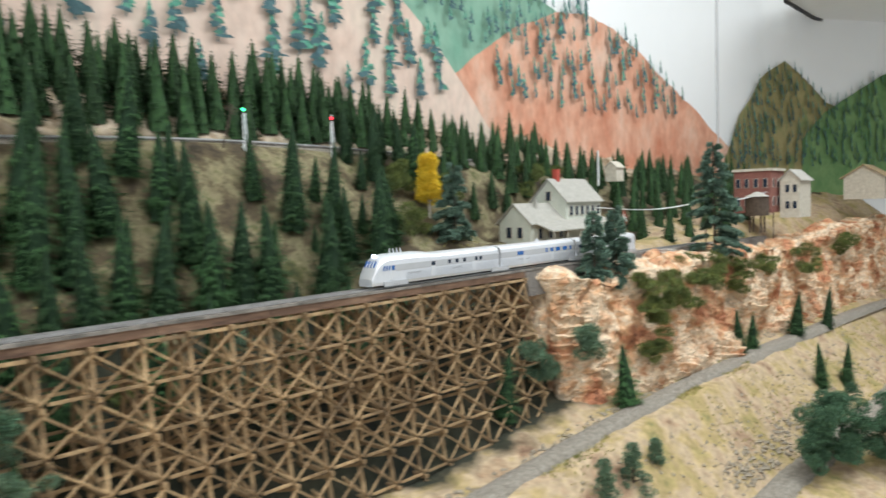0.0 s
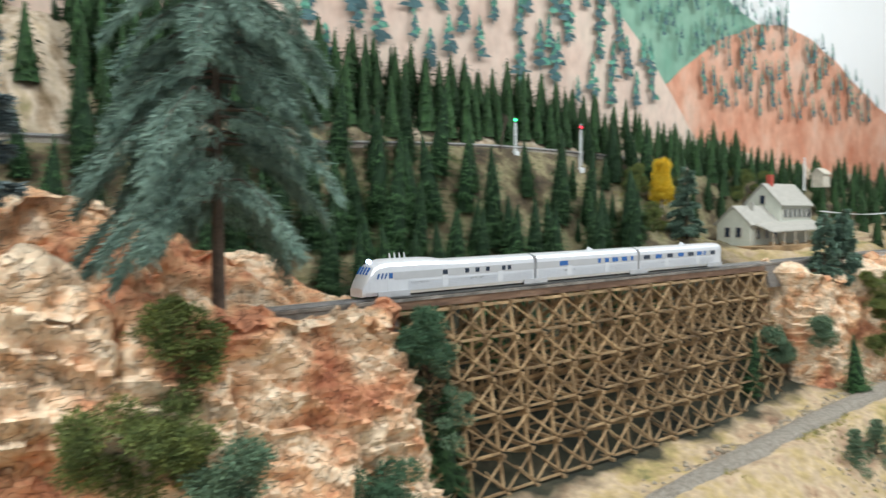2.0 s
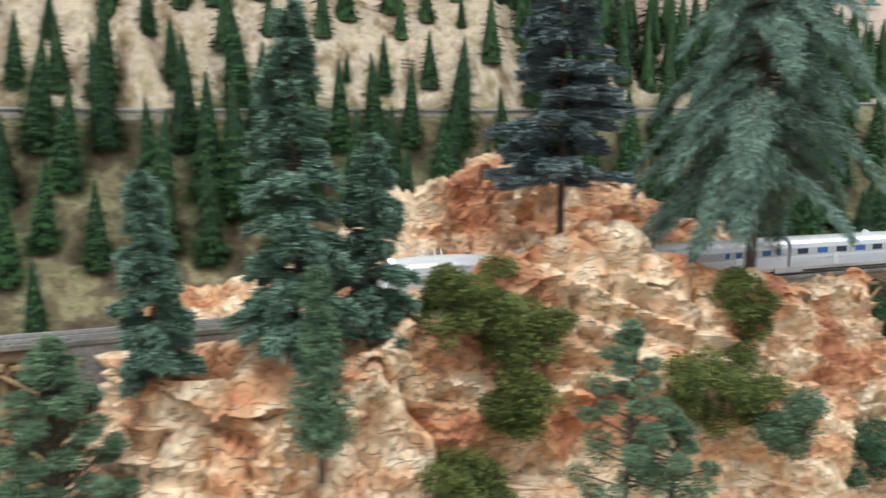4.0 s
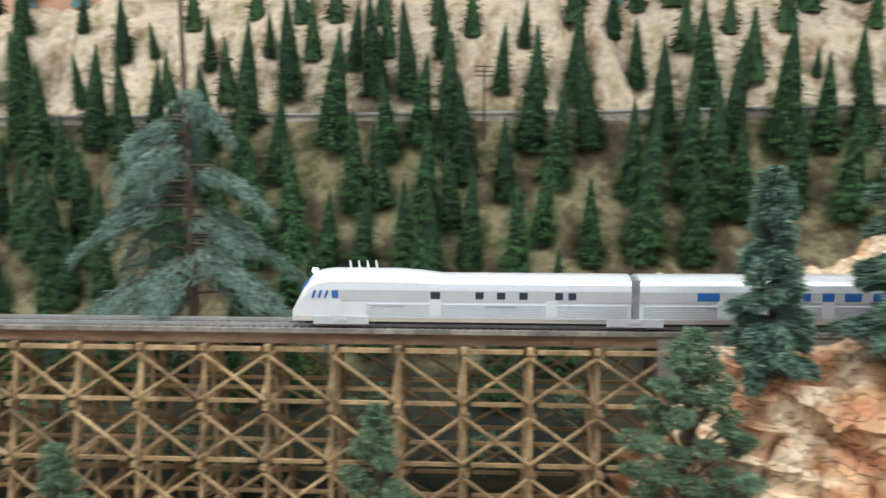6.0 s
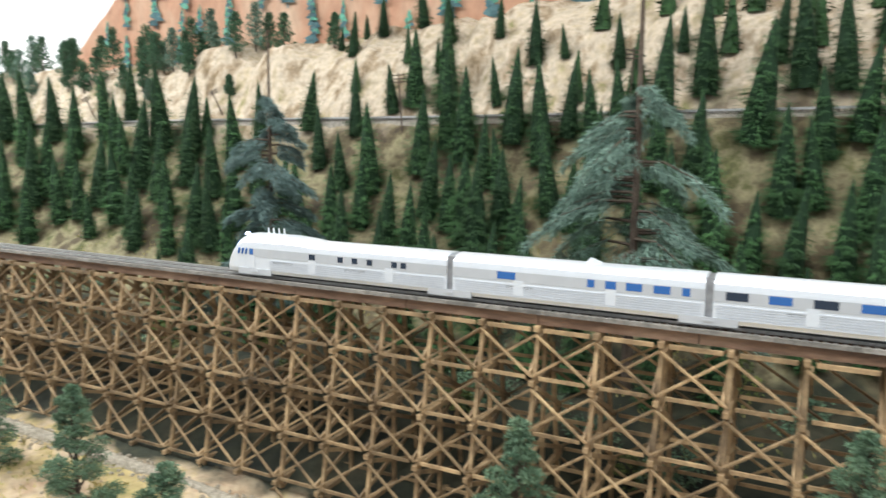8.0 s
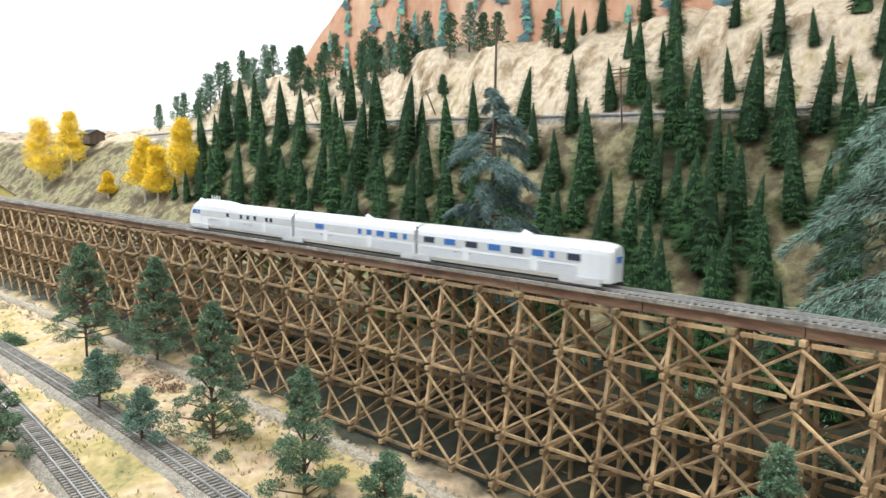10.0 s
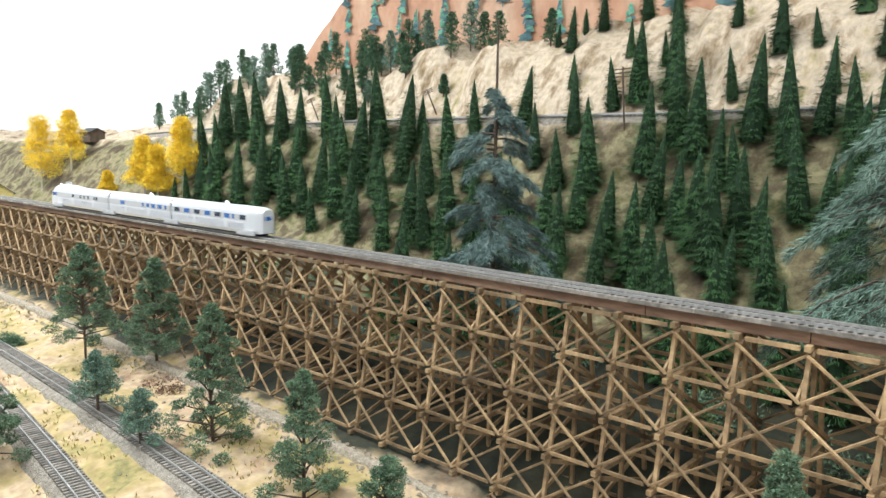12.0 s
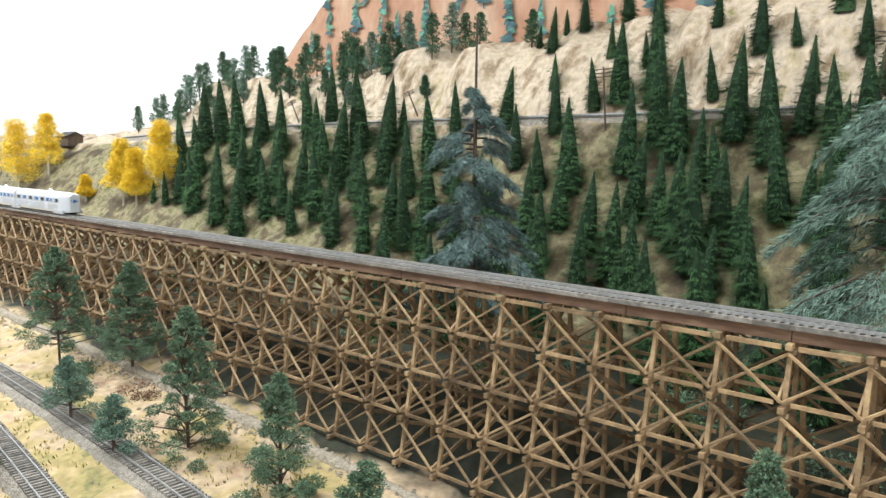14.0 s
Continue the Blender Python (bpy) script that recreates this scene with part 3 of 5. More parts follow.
def build_coach(length, wins, tail, label, name):
    car = root(name, label, "train car", "streamlined train")
    st = [(0.003, HALF, LOW, SIDE, ROOF), (length - (0.030 if tail else 0.003), HALF, LOW, SIDE, ROOF)]
    if tail:
        for d, f in ((0.020, 0.985), (0.012, 0.93), (0.006, 0.83), (0.002, 0.70), (0.0, 0.5)):
            st.append((length - d, HALF * f, LOW + 0.002 * (1 - f), SIDE - 0.004 * (1 - f), ROOF - 0.006 * (1 - f)))
    part("body", loft(st), M_SILVER, car)
    flutes(car, 0.006, length - (0.034 if tail else 0.006))
    stripes(car, 0.003, length - (0.030 if tail else 0.003))
    for x0, x1, m in wins:
        window(car, x0, x1, 0.0222, 0.0285, m)
    window(car, 0.055, 0.080, 0.0148, 0.0162, M_DARK, "name_bar")
    g = Geo()
    g.tube([(length * 0.55, 0, ROOF - 0.001), (length * 0.55 + 0.003, 0, ROOF + 0.0014), (length * 0.55 + 0.012, 0, ROOF - 0.001)], [0.002, 0.003, 0.002], 8)
    part("roof_vent", g, M_SILVER, car)
    for x in (length * 0.30, length * 0.66):
        for s in (-1, 1):
            g = Geo()
            g.box(x - 0.0045, x + 0.0045, s * (HALF + 0.0003) - 0.0004, s * (HALF + 0.0003) + 0.0004, 0.0085, 0.0215)
            part("door", g, M_SILVER, car)
    truck(car, length - (0.030 if tail else 0.0))
    g = Geo()
    g.box(-0.0035, 0.0035, -0.0145, 0.0145, 0.006, 0.0375)
    part("gangway", g, M_SILVERD, car, "grey bellows between cars")
    g = Geo()
    g.box(0.024, length - 0.044, -0.012, 0.012, 0.001, 0.005)
    part("underframe", g, M_DARK, car)
    if tail:
        for a in (-60, -30, 0, 30, 60):
            g = Geo()
            r = radians(a)
            cx, cy = length - 0.012 + 0.0122 * math.cos(r), 0.0135 * math.sin(r)
            g.beam((cx, cy, 0.0222), (cx, cy, 0.0280), 0.0052, 0.0016, (math.cos(r), math.sin(r), 0))
            part("rear_window", g, M_GLASS_B, car)
    return car


LENGTHS = (0.270, 0.224, 0.240)
B, D = M_GLASS_B, M_GLASS_D
power = build_power_car(LENGTHS[0])
middle = build_coach(LENGTHS[1], [(0.047, 0.064, B), (0.128, 0.134, B), (0.143, 0.152, B), (0.160, 0.173, B), (0.182, 0.195, B), (0.204, 0.210, B)],
                     False, "silver fluted streamlined coach with blue windows", "coach")
tail = build_coach(LENGTHS[2], [(0.012, 0.028, D), (0.042, 0.058, B), (0.072, 0.088, D), (0.102, 0.118, B), (0.130, 0.146, D), (0.156, 0.170, B), (0.176, 0.182, B), (0.196, 0.210, D)],
                   True, "silver round-ended observation coach at the train's rear", "observation_coach")


def car_pose(x0, length):
    x1 = x0 + length
    y0, y1 = float(track_y(x0)), float(track_y(x1))
    return pose(x0, y0, RAIL, 0, 0, math.degrees(math.atan2(y1 - y0, x1 - x0)))


def motions():
    # small unevenness of the train's pace
    lag = [(0, -0.008), (2, 0.0), (4.5, -0.030), (5, -0.026), (5.5, -0.018), (6, -0.012), (6.5, -0.006), (7.5, 0.0), (14, 0.0)]
    slip = lambda t: float(np.interp(t, [a for a, _ in lag], [b for _, b in lag]))
    for car, off, length in ((power, 0, LENGTHS[0]), (middle, LENGTHS[0], LENGTHS[1]), (tail, LENGTHS[0] + LENGTHS[1], LENGTHS[2])):
        walk(car, [(k / 2, car_pose(NOSE0 - SPEED * k / 2 + slip(k / 2) + off, length)) for k in range(29)])


# ---- painted hills on the backdrop ----
def paint(name, cols, scale=8, var=0.12):
    return mat(name, cols, scale, 0.95, 0.0, stretch=(1, 1, 0.6), var=var)


M_PINK = paint("pink_painted_slope", [(0.62, 0.43, 0.34), (0.74, 0.57, 0.47), (0.70, 0.58, 0.47)])
M_ORANGE = paint("orange_painted_slope", [(0.56, 0.20, 0.11), (0.70, 0.36, 0.24), (0.74, 0.50, 0.38)])
M_FARGREEN = paint("green_painted_slope", [(0.18, 0.36, 0.26), (0.30, 0.48, 0.36)])
M_BROWN = paint("brown_painted_slope", [(0.34, 0.15, 0.09), (0.50, 0.28, 0.18), (0.58, 0.40, 0.28)])
M_OLIVE = paint("olive_painted_slope", [(0.20, 0.20, 0.07), (0.36, 0.30, 0.14), (0.12, 0.22, 0.08)], 14)
M_GREENHILL = paint("bright_green_painted_slope", [(0.10, 0.22, 0.08), (0.22, 0.34, 0.14)], 14)
M_TEAL = mat("teal_paint", [(0.05, 0.20, 0.14), (0.15, 0.36, 0.26)], 60, 0.95, 0.0, island=0.4)
M_NAVY = mat("navy_paint", [(0.04, 0.09, 0.10), (0.10, 0.18, 0.19)], 60, 0.95, 0.0, island=0.3)


def painted_hill(label, top, material, off, seed, z0=0.1, n=110):
    """A hill painted on the backdrop: its outline is top, as pairs of x and z."""
    xs = np.linspace(top[0][0], top[-1][0], n)
    zt = np.interp(xs, [p[0] for p in top], [p[1] for p in top]) + 0.02 * fbm(xs * 9, seed + 0.0, 0.3, 4)
    zs = np.linspace(0, 1, 6)
    X = np.repeat(xs[:, None], 6, 1)
    Z = z0 + (zt[:, None] - z0) * zs[None]
    ob = new("painted_hill", grid_mesh("painted_hill", X, backdrop_y(X) + 0.02 - off, Z, material))
    tagged(ob, label, "painted backdrop", kind="structure")
    return xs, zt


def painted_trees(spots, off):
    """Flat brushed trees: (x, z, height)."""
    rng = random.Random(77)
    lit, dark = Geo(), Geo()
    for x, z, h in spots:
        y = float(backdrop_y(x)) + 0.02 - off
        w = h * 0.33
        y0 = y - rng.uniform(0, 0.004)
        for k in range(20):
            f = k / 20
            y = y0 - 0.0002 * k
            ww = w * (0.16 + 0.62 * f) * rng.uniform(0.45, 1.15)
            zc = z + h * (1 - f) - h * 0.04
            dx = rng.uniform(-0.5, 0.5) * w * (0.15 + 0.85 * f)
            g = lit if rng.random() > 0.12 + 0.75 * f else dark
            hh = h * rng.uniform(0.05, 0.11)
            g.add([(x + dx - ww, y, zc - hh * rng.uniform(0.0, 0.9)), (x + dx - ww * 0.2, y, zc - hh * rng.uniform(0.4, 1.1)), (x + dx + ww * 0.9, y, zc - hh * rng.uniform(0.0, 0.9)), (x + dx + ww * 0.5, y, zc + hh * rng.uniform(0.3, 1.0)), (x + dx - ww * 0.4, y, zc + hh * rng.uniform(0.3, 1.0))], [(0, 1, 2, 3, 4)])
        y = y0 + 0.0004
        dark.add([(x - h * 0.02, y, z - h * 0.14), (x + h * 0.02, y, z - h * 0.14), (x + h * 0.02, y, z + h * 0.3), (x - h * 0.02, y, z + h * 0.3)], [(0, 1, 2, 3)])
    for g, m, lab in ((lit, M_TEAL, "brushed teal-green trees painted on the backdrop"), (dark, M_NAVY, "dark shaded trees painted on the backdrop")):
        tagged(part("painted_trees", g, m), lab, "painted trees", kind="stuff")


def build_painting():
    rng = random.Random(9)
    painted_hill("far green wooded slope painted on the backdrop", [(1.7, 0.80), (2.1, 0.84), (2.35, 0.80), (2.6, 0.76), (2.85, 0.66), (3.0, 0.5)], M_FARGREEN, 0.003, 1)
    painted_hill("orange rocky hill painted on the backdrop", [(2.2, 0.40), (2.42, 0.52), (2.6, 0.62), (2.76, 0.68), (2.9, 0.705), (3.08, 0.67), (3.25, 0.60), (3.43, 0.52), (3.6, 0.42), (3.72, 0.34), (3.86, 0.26), (4.0, 0.18), (4.1, 0.12)], M_ORANGE, 0.006, 2)
    painted_hill("pale pink bare slope painted on the backdrop", [(-0.35, 0.42), (0.2, 0.7), (0.8, 0.95), (1.6, 0.98), (1.9, 0.82), (2.1, 0.645), (2.216, 0.555), (2.42, 0.37), (2.5, 0.30)], M_PINK, 0.009, 3)
    painted_hill("red-brown bare hill painted on the backdrop", [(-2.04, 0.36), (-1.99, 0.417), (-1.81, 0.555), (-1.6, 0.66), (-1.2, 0.80), (-0.8, 0.80), (-0.4, 0.62), (-0.2, 0.40)], M_BROWN, 0.012, 4)
    painted_hill("olive wooded hill painted on the backdrop", [(3.72, 0.25), (3.82, 0.44), (3.95, 0.58), (4.08, 0.665), (4.16, 0.60), (4.26, 0.50), (4.36, 0.46), (4.46, 0.42)], M_OLIVE, 0.009, 5)
    painted_hill("green wooded hill painted on the backdrop", [(4.15, 0.35), (4.25, 0.46), (4.38, 0.54), (4.5, 0.62), (4.62, 0.70), (4.8, 0.72)], M_GREENHILL, 0.012, 6)
    spots = []
    for x0, x1, z0, z1, step, h in ((0.2, 2.35, 0.40, 0.90, 0.085, 0.085), (-1.9, -0.3, 0.38, 0.75, 0.09, 0.075), (2.45, 3.5, 0.42, 0.69, 0.058, 0.055), (2.0, 2.9, 0.52, 0.80, 0.045, 0.04), (3.75, 4.7, 0.24, 0.66, 0.035, 0.045)):
        z = z0
        while z < z1:
            x = x0 + rng.uniform(0, step)
            while x < x1:
                xx, zz = x + rng.uniform(-0.3, 0.3) * step, z + rng.uniform(-0.35, 0.35) * step
                tops = {0.085: [(0.1, 0.6), (0.8, 0.92), (1.6, 0.95), (1.9, 0.80), (2.1, 0.63), (2.35, 0.42)], 0.075: [(-1.95, 0.42), (-1.81, 0.54), (-1.6, 0.65), (-1.2, 0.8), (-0.3, 0.6)],
                        0.055: [(2.4, 0.50), (2.76, 0.69), (2.9, 0.71), (3.08, 0.68), (3.43, 0.53), (3.55, 0.46)]}.get(h)
                lim = np.interp(xx, [p[0] for p in tops], [p[1] for p in tops]) if tops else (0.80 if xx < 3 else np.interp(xx, [3.72, 3.82, 3.95, 4.08, 4.16, 4.26, 4.38, 4.5, 4.62], [0.27, 0.45, 0.59, 0.67, 0.61, 0.52, 0.56, 0.63, 0.70]))
                green_ok = not (step == 0.045 and zz < np.interp(xx, [2.1, 2.42, 2.9], [0.64, 0.53, 0.70]))
                if zz < lim - 0.005 and green_ok and rng.random() > 0.12:
                    spots.append((xx, zz, h * rng.uniform(0.75, 1.3)))
                x += step
            z += step * 0.75
    painted_trees(spots, 0.016)


build_painting()


# ---- rocks ----
def rocky(X, Y, Z, amp, scale=22, seed=0.0):
    """Pushes a grid out and in along its normals: big bosses, dipping ledges, chipped blocks and clefts."""
    P = np.stack([X, Y, Z], -1)
    N = np.cross(np.gradient(P, axis=0), np.gradient(P, axis=1))
    N /= np.linalg.norm(N, axis=-1, keepdims=True) + 1e-9
    big = fbm(X * scale * 0.36 + seed, Y * scale * 0.36, Z * scale * 0.42, 3)
    fold = fbm(X * 6 + seed, Y * 6, Z * 6 + 3.0, 3)
    q = (Z + 0.42 * X) * 42 + 3.2 * fold
    ledge = (q - np.floor(q)) ** 1.6 - 0.4
    show = np.clip(0.5 + 2.2 * fbm(X * 9, Y * 9 + seed, Z * 9, 2), 0.1, 1)
    n2 = fbm(X * scale * 0.8 + seed, Y * scale * 0.8, Z * scale * 1.3, 3)
    chips = np.floor((n2 + 0.12 * fbm(X * 60, Y * 60, Z * 60 + seed, 2)) * 5) / 5
    grain = fbm(X * 70 + seed, Y * 70, Z * 95, 3)
    cleft = np.abs(fbm(X * 11 + seed, Y * 11, Z * 4.5, 3))
    d = amp * (2.0 * big + 0.80 * ledge * show + 0.85 * chips + 0.15 * grain - 1.1 * np.exp(-cleft * 16))
    return P[..., 0] + N[..., 0] * d, P[..., 1] + N[..., 1] * d, P[..., 2] + N[..., 2] * d


def outcrop(name, label, plan, rim, base, hump, inner, lean=0.28, amp=0.020, nu=460, nv=150, seed=0.0, sign=1):
    """A rock with a steep face below a rim that follows plan, and a top that runs in to the line inner."""
    plan = np.array(plan)
    s = np.r_[0, np.cumsum(np.linalg.norm(np.diff(plan, axis=0), axis=1))]
    u = np.linspace(0, s[-1], nu)
    px, py = np.interp(u, s, plan[:, 0]), np.interp(u, s, plan[:, 1])
    for _ in range(6):
        px[1:-1], py[1:-1] = (px[:-2] + 2 * px[1:-1] + px[2:]) / 4, (py[:-2] + 2 * py[1:-1] + py[2:]) / 4
    tx, ty = np.gradient(px), np.gradient(py)
    ln = np.hypot(tx, ty)
    ox, oy = ty / ln * sign, -tx / ln * sign
    zr = rim(px)
    X, Y, Z = (np.zeros((nu, nv)) for _ in range(3))
    nf = int(nv * 0.62)
    for j in range(nf):
        f = j / (nf - 1)
        z = base + (zr - base) * f
        o = lean * (zr - z) * (0.6 + 0.4 * (1 - f))
        X[:, j], Y[:, j], Z[:, j] = px + ox * o, py + oy * o, z
    iy = inner(px)
    for j in range(nf, nv):
        f = (j - nf + 1) / (nv - nf)
        X[:, j], Y[:, j] = px, py + (iy - py) * f
        Z[:, j] = zr * (1 - f) + 0.004 * f + hump(px) * np.sin(math.pi * min(1, f ** 1.5)) ** 0.8
    fall = np.ones((nu, nv))
    fall[:, -12:] = np.linspace(1, 0.1, 12)[None]
    A, Bq, C = rocky(X, Y, Z, amp, seed=seed)
    X, Y, Z = X + (A - X) * fall, Y + (Bq - Y) * fall, Z + (C - Z) * fall
    ob = new(name, grid_mesh(name, X, Y, Z, M_ROCK, False))
    return tagged(ob, label, "rock")


outcrop("rock_outcrop", "orange and cream rock cliff between the two trestles",
        [(0.19, 0.10), (0.172, 0.03), (0.178, -0.03), (0.205, -0.078), (0.28, -0.100), (0.34, -0.100), (0.40, -0.075), (0.47, -0.050), (0.56, -0.048), (0.66, -0.055), (0.74, -0.060), (0.82, -0.045), (0.90, -0.022), (0.965, 0.00), (0.985, 0.04), (0.97, 0.12)],
        lambda x: np.interp(x, [0.17, 0.30, 0.36, 0.43, 0.52, 0.62, 0.75, 0.97], [0.004, 0.000, 0.012, 0.035, 0.050, 0.048, 0.033, 0.004]), -0.36,
        lambda x: np.interp(x, [0.2, 0.38, 0.50, 0.60, 0.70, 0.80, 0.95], [0.0, 0.008, 0.055, 0.066, 0.046, 0.012, 0.0]),
        lambda x: track_y(x) - 0.020)
outcrop("rock_cliff", "orange weathered rock cliff along the lower road",
        [(1.88, 0.14), (1.862, 0.06), (1.875, 0.02), (1.93, 0.0), (2.02, -0.02), (2.12, -0.025), (2.4, -0.03), (2.8, -0.03), (3.3, -0.05), (4.15, -0.06)],
        lambda x: np.interp(x, [1.86, 2.0, 2.5, 3.0, 4.1], [-0.006, -0.010, -0.015, -0.005, 0.03]), -0.30,
        lambda x: 0 * x, lambda x: np.interp(x, [1.86, 2.2, 4.1], [0.048, 0.06, 0.08]), lean=0.20, amp=0.019, nu=800, seed=5.0)


def build_mound():
    xs, ys = np.linspace(0.20, 0.985, 200), np.linspace(0.05, 0.32, 80)
    X, Yq = np.meshgrid(xs, ys, indexing="ij")
    f = np.linspace(0, 1, 80)[None]
    Yq = track_y(X) + 0.021 + f * 0.22
    top = np.interp(X, [0.20, 0.30, 0.36, 0.44, 0.54, 0.65, 0.74, 0.85, 0.92, 0.985], [0.0, 0.035, 0.04, 0.110, 0.150, 0.152, 0.125, 0.080, 0.045, -0.01])
    prof = np.interp(f, [0, 0.10, 0.28, 0.45, 1.0], [0.0, 0.45, 0.95, 1.0, 0.2])
    Z = 0.005 + (top - 0.005) * prof
    A, Bq, C = rocky(X, Yq, Z, 0.022, seed=9.0)
    w = np.clip(f * 12, 0, 1)
    ob = new("rock_mound", grid_mesh("rock_mound", X + (A - X) * w, Yq + (Bq - Yq) * w, Z + (C - Z) * w, M_ROCK, False))
    tagged(ob, "red-orange rock mound behind the main line", "rock")


build_mound()


# ---- trees ----
def leaf(g, p, d, length, width, rng, sag=0.0):
    """A pointed tuft from p along d."""
    d = Vector(d).normalized()
    s = d.cross(Vector((rng.uniform(-1, 1), rng.uniform(-1, 1), rng.uniform(0.2, 1)))).normalized() * (width / 2)
    m = Vector(p) + d * length * 0.45
    t = Vector(p) + d * length + Vector((0, 0, -sag))
    g.add([tuple(p), tuple(m + s), tuple(t), tuple(m - s)], [(0, 1, 2, 3)])


def spruce_mesh(seed, whorls=30, full=200, blade=0.0030):
    """A bottle-brush spruce of unit height: rings of fine bristles round a twisted wire, thickest low down."""
    rng = random.Random(seed)
    crown, inner = Geo(), Geo()
    lean = [rng.uniform(-0.012, 0.012) for _ in range(4)]
    for i in range(whorls):
        f = i / (whorls - 1)
        z = 0.03 + 0.95 * f
        ox, oy = lean[0] * math.sin(5 * f + lean[1] * 90), lean[2] * math.sin(4 * f + lean[3] * 90)
        rad = (0.242 * (1 - f) ** 0.60 * (1 - 0.30 * max(0, 0.12 - f) / 0.12) + 0.014) * rng.uniform(0.84, 1.14)
        k = max(9, int(full * (1 - f) ** 0.8 + 6))
        twigs = [(rng.uniform(0, 2 * math.pi), rng.uniform(0.80, 1.20), rng.uniform(-0.010, 0.010)) for _ in range(int(6 + 9 * (1 - f)))]
        for j in range(k):
            at, long, up = twigs[rng.randrange(len(twigs))]
            a = at + rng.gauss(0, 0.16)
            r = rad * long * rng.uniform(0.55, 1.06)
            ca, sa = math.cos(a), math.sin(a)
            wd = blade * (0.5 + 0.8 * (1 - f))
            z0 = z + up + rng.uniform(-0.010, 0.010)
            tip = z0 - 0.05 * r + rng.uniform(-0.016, 0.012)
            crown.add([(ox + ca * r * 0.48, oy + sa * r * 0.48, z0 + 0.016), (ox + ca * r * 0.78 - sa * wd, oy + sa * r * 0.78 + ca * wd, z0 + 0.005),
                       (ox + ca * r, oy + sa * r, tip), (ox + ca * r * 0.78 + sa * wd, oy + sa * r * 0.78 - ca * wd, z0 + 0.005)], [(0, 1, 2, 3)])
    if whorls < 24:
        ring = [(math.cos(a), math.sin(a)) for a in np.linspace(0, 2 * math.pi, 9)]
        for (xa, ya), (xb, yb) in zip(ring[:-1], ring[1:]):
            crown.add([(xa * 0.15, ya * 0.15, 0.02), (xb * 0.15, yb * 0.15, 0.02), (xb * 0.012, yb * 0.012, 0.95), (xa * 0.012, ya * 0.012, 0.95)], [(0, 1, 2, 3)])
    # dark core: shade inside the crown, given as a darker green filling
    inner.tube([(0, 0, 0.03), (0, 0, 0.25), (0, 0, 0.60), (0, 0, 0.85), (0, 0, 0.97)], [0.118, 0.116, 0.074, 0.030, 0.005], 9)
    trunk = Geo()
    trunk.tube([(0, 0, -0.15), (0, 0, 0.3)], [0.014, 0.010], 6)
    return crown.mesh("crown"), inner.mesh("inner_crown"), trunk.mesh("trunk")


SPRUCES = [spruce_mesh(s) for s in range(6)]


def plant_spruce(x, y, h, rng, label="dark green bottle-brush model spruce on the slope"):
    z = float(land(x, y))
    t = root("spruce_tree", label, "tree", "spruces on the hillside")
    c, i, tr = SPRUCES[rng.randrange(6)]
    part("crown", c, M_SPRUCE, t)
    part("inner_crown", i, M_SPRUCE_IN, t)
    part("trunk", tr, M_BARK, t)
    w = h * rng.uniform(0.98, 1.22)
    t.matrix_basis = pose(x, y, z - 0.05 * h, rng.uniform(-6, 6), rng.uniform(-6, 6), rng.uniform(0, 360)) @ Matrix.Diagonal((w, w, h * 1.20, 1))
    return t


WEST_SLOPE = [(-1.898, 0.347, 0.053), (-1.849, 0.465, 0.147), (-1.832, 0.344, 0.072), (-1.796, 0.482, 0.138), (-1.795, 0.414, 0.131), (-1.789, 0.355, 0.109), (-1.742, 0.366, 0.126), (-1.73, 0.487, 0.143), (-1.64, 0.363, 0.126), (-1.624, 0.479, 0.125), (-1.563, 0.379, 0.127), (-1.546, 0.405, 0.129), (-1.537, 0.462, 0.137), (-1.492, 0.412, 0.123), (-1.477, 0.562, 0.114), (-1.47, 0.49, 0.129), (-1.458, 0.364, 0.119), (-1.402, 0.367, 0.099), (-1.373, 0.388, 0.126), (-1.329, 0.332, 0.075), (-1.299, 0.424, 0.157), (-1.294, 0.368, 0.131), (-1.284, 0.472, 0.15), (-1.222, 0.4, 0.124), (-1.206, 0.468, 0.139), (-1.185, 0.31, 0.093), (-1.179, 0.488, 0.074), (-1.099, 0.308, 0.097), (-1.081, 0.402, 0.119), (-1.07, 0.342, 0.125), (-1.069, 0.449, 0.121)]
WEST_BLUFF = [(-1.045, 0.49, 0.092), (-1.031, 0.344, 0.111), (-1.003, 0.37, 0.122), (-0.987, 0.667, 0.04), (-0.94, 0.496, 0.096), (-0.938, 0.637, 0.076), (-0.938, 0.688, 0.043), (-0.899, 0.687, 0.069), (-0.881, 0.45, 0.096), (-0.825, 0.478, 0.092), (-0.815, 0.421, 0.085), (-0.815, 0.7, 0.074), (-0.794, 0.551, 0.079), (-0.758, 0.419, 0.13), (-0.754, 0.384, 0.101), (-0.754, 0.558, 0.119), (-0.753, 0.334, 0.108), (-0.729, 0.602, 0.051), (-0.727, 0.637, 0.081), (-0.691, 0.559, 0.145), (-0.682, 0.449, 0.116), (-0.676, 0.31, 0.104), (-0.642, 0.469, 0.135), (-0.641, 0.394, 0.107), (-0.639, 0.334, 0.121), (-0.622, 0.62, 0.061), (-0.609, 0.457, 0.128)]
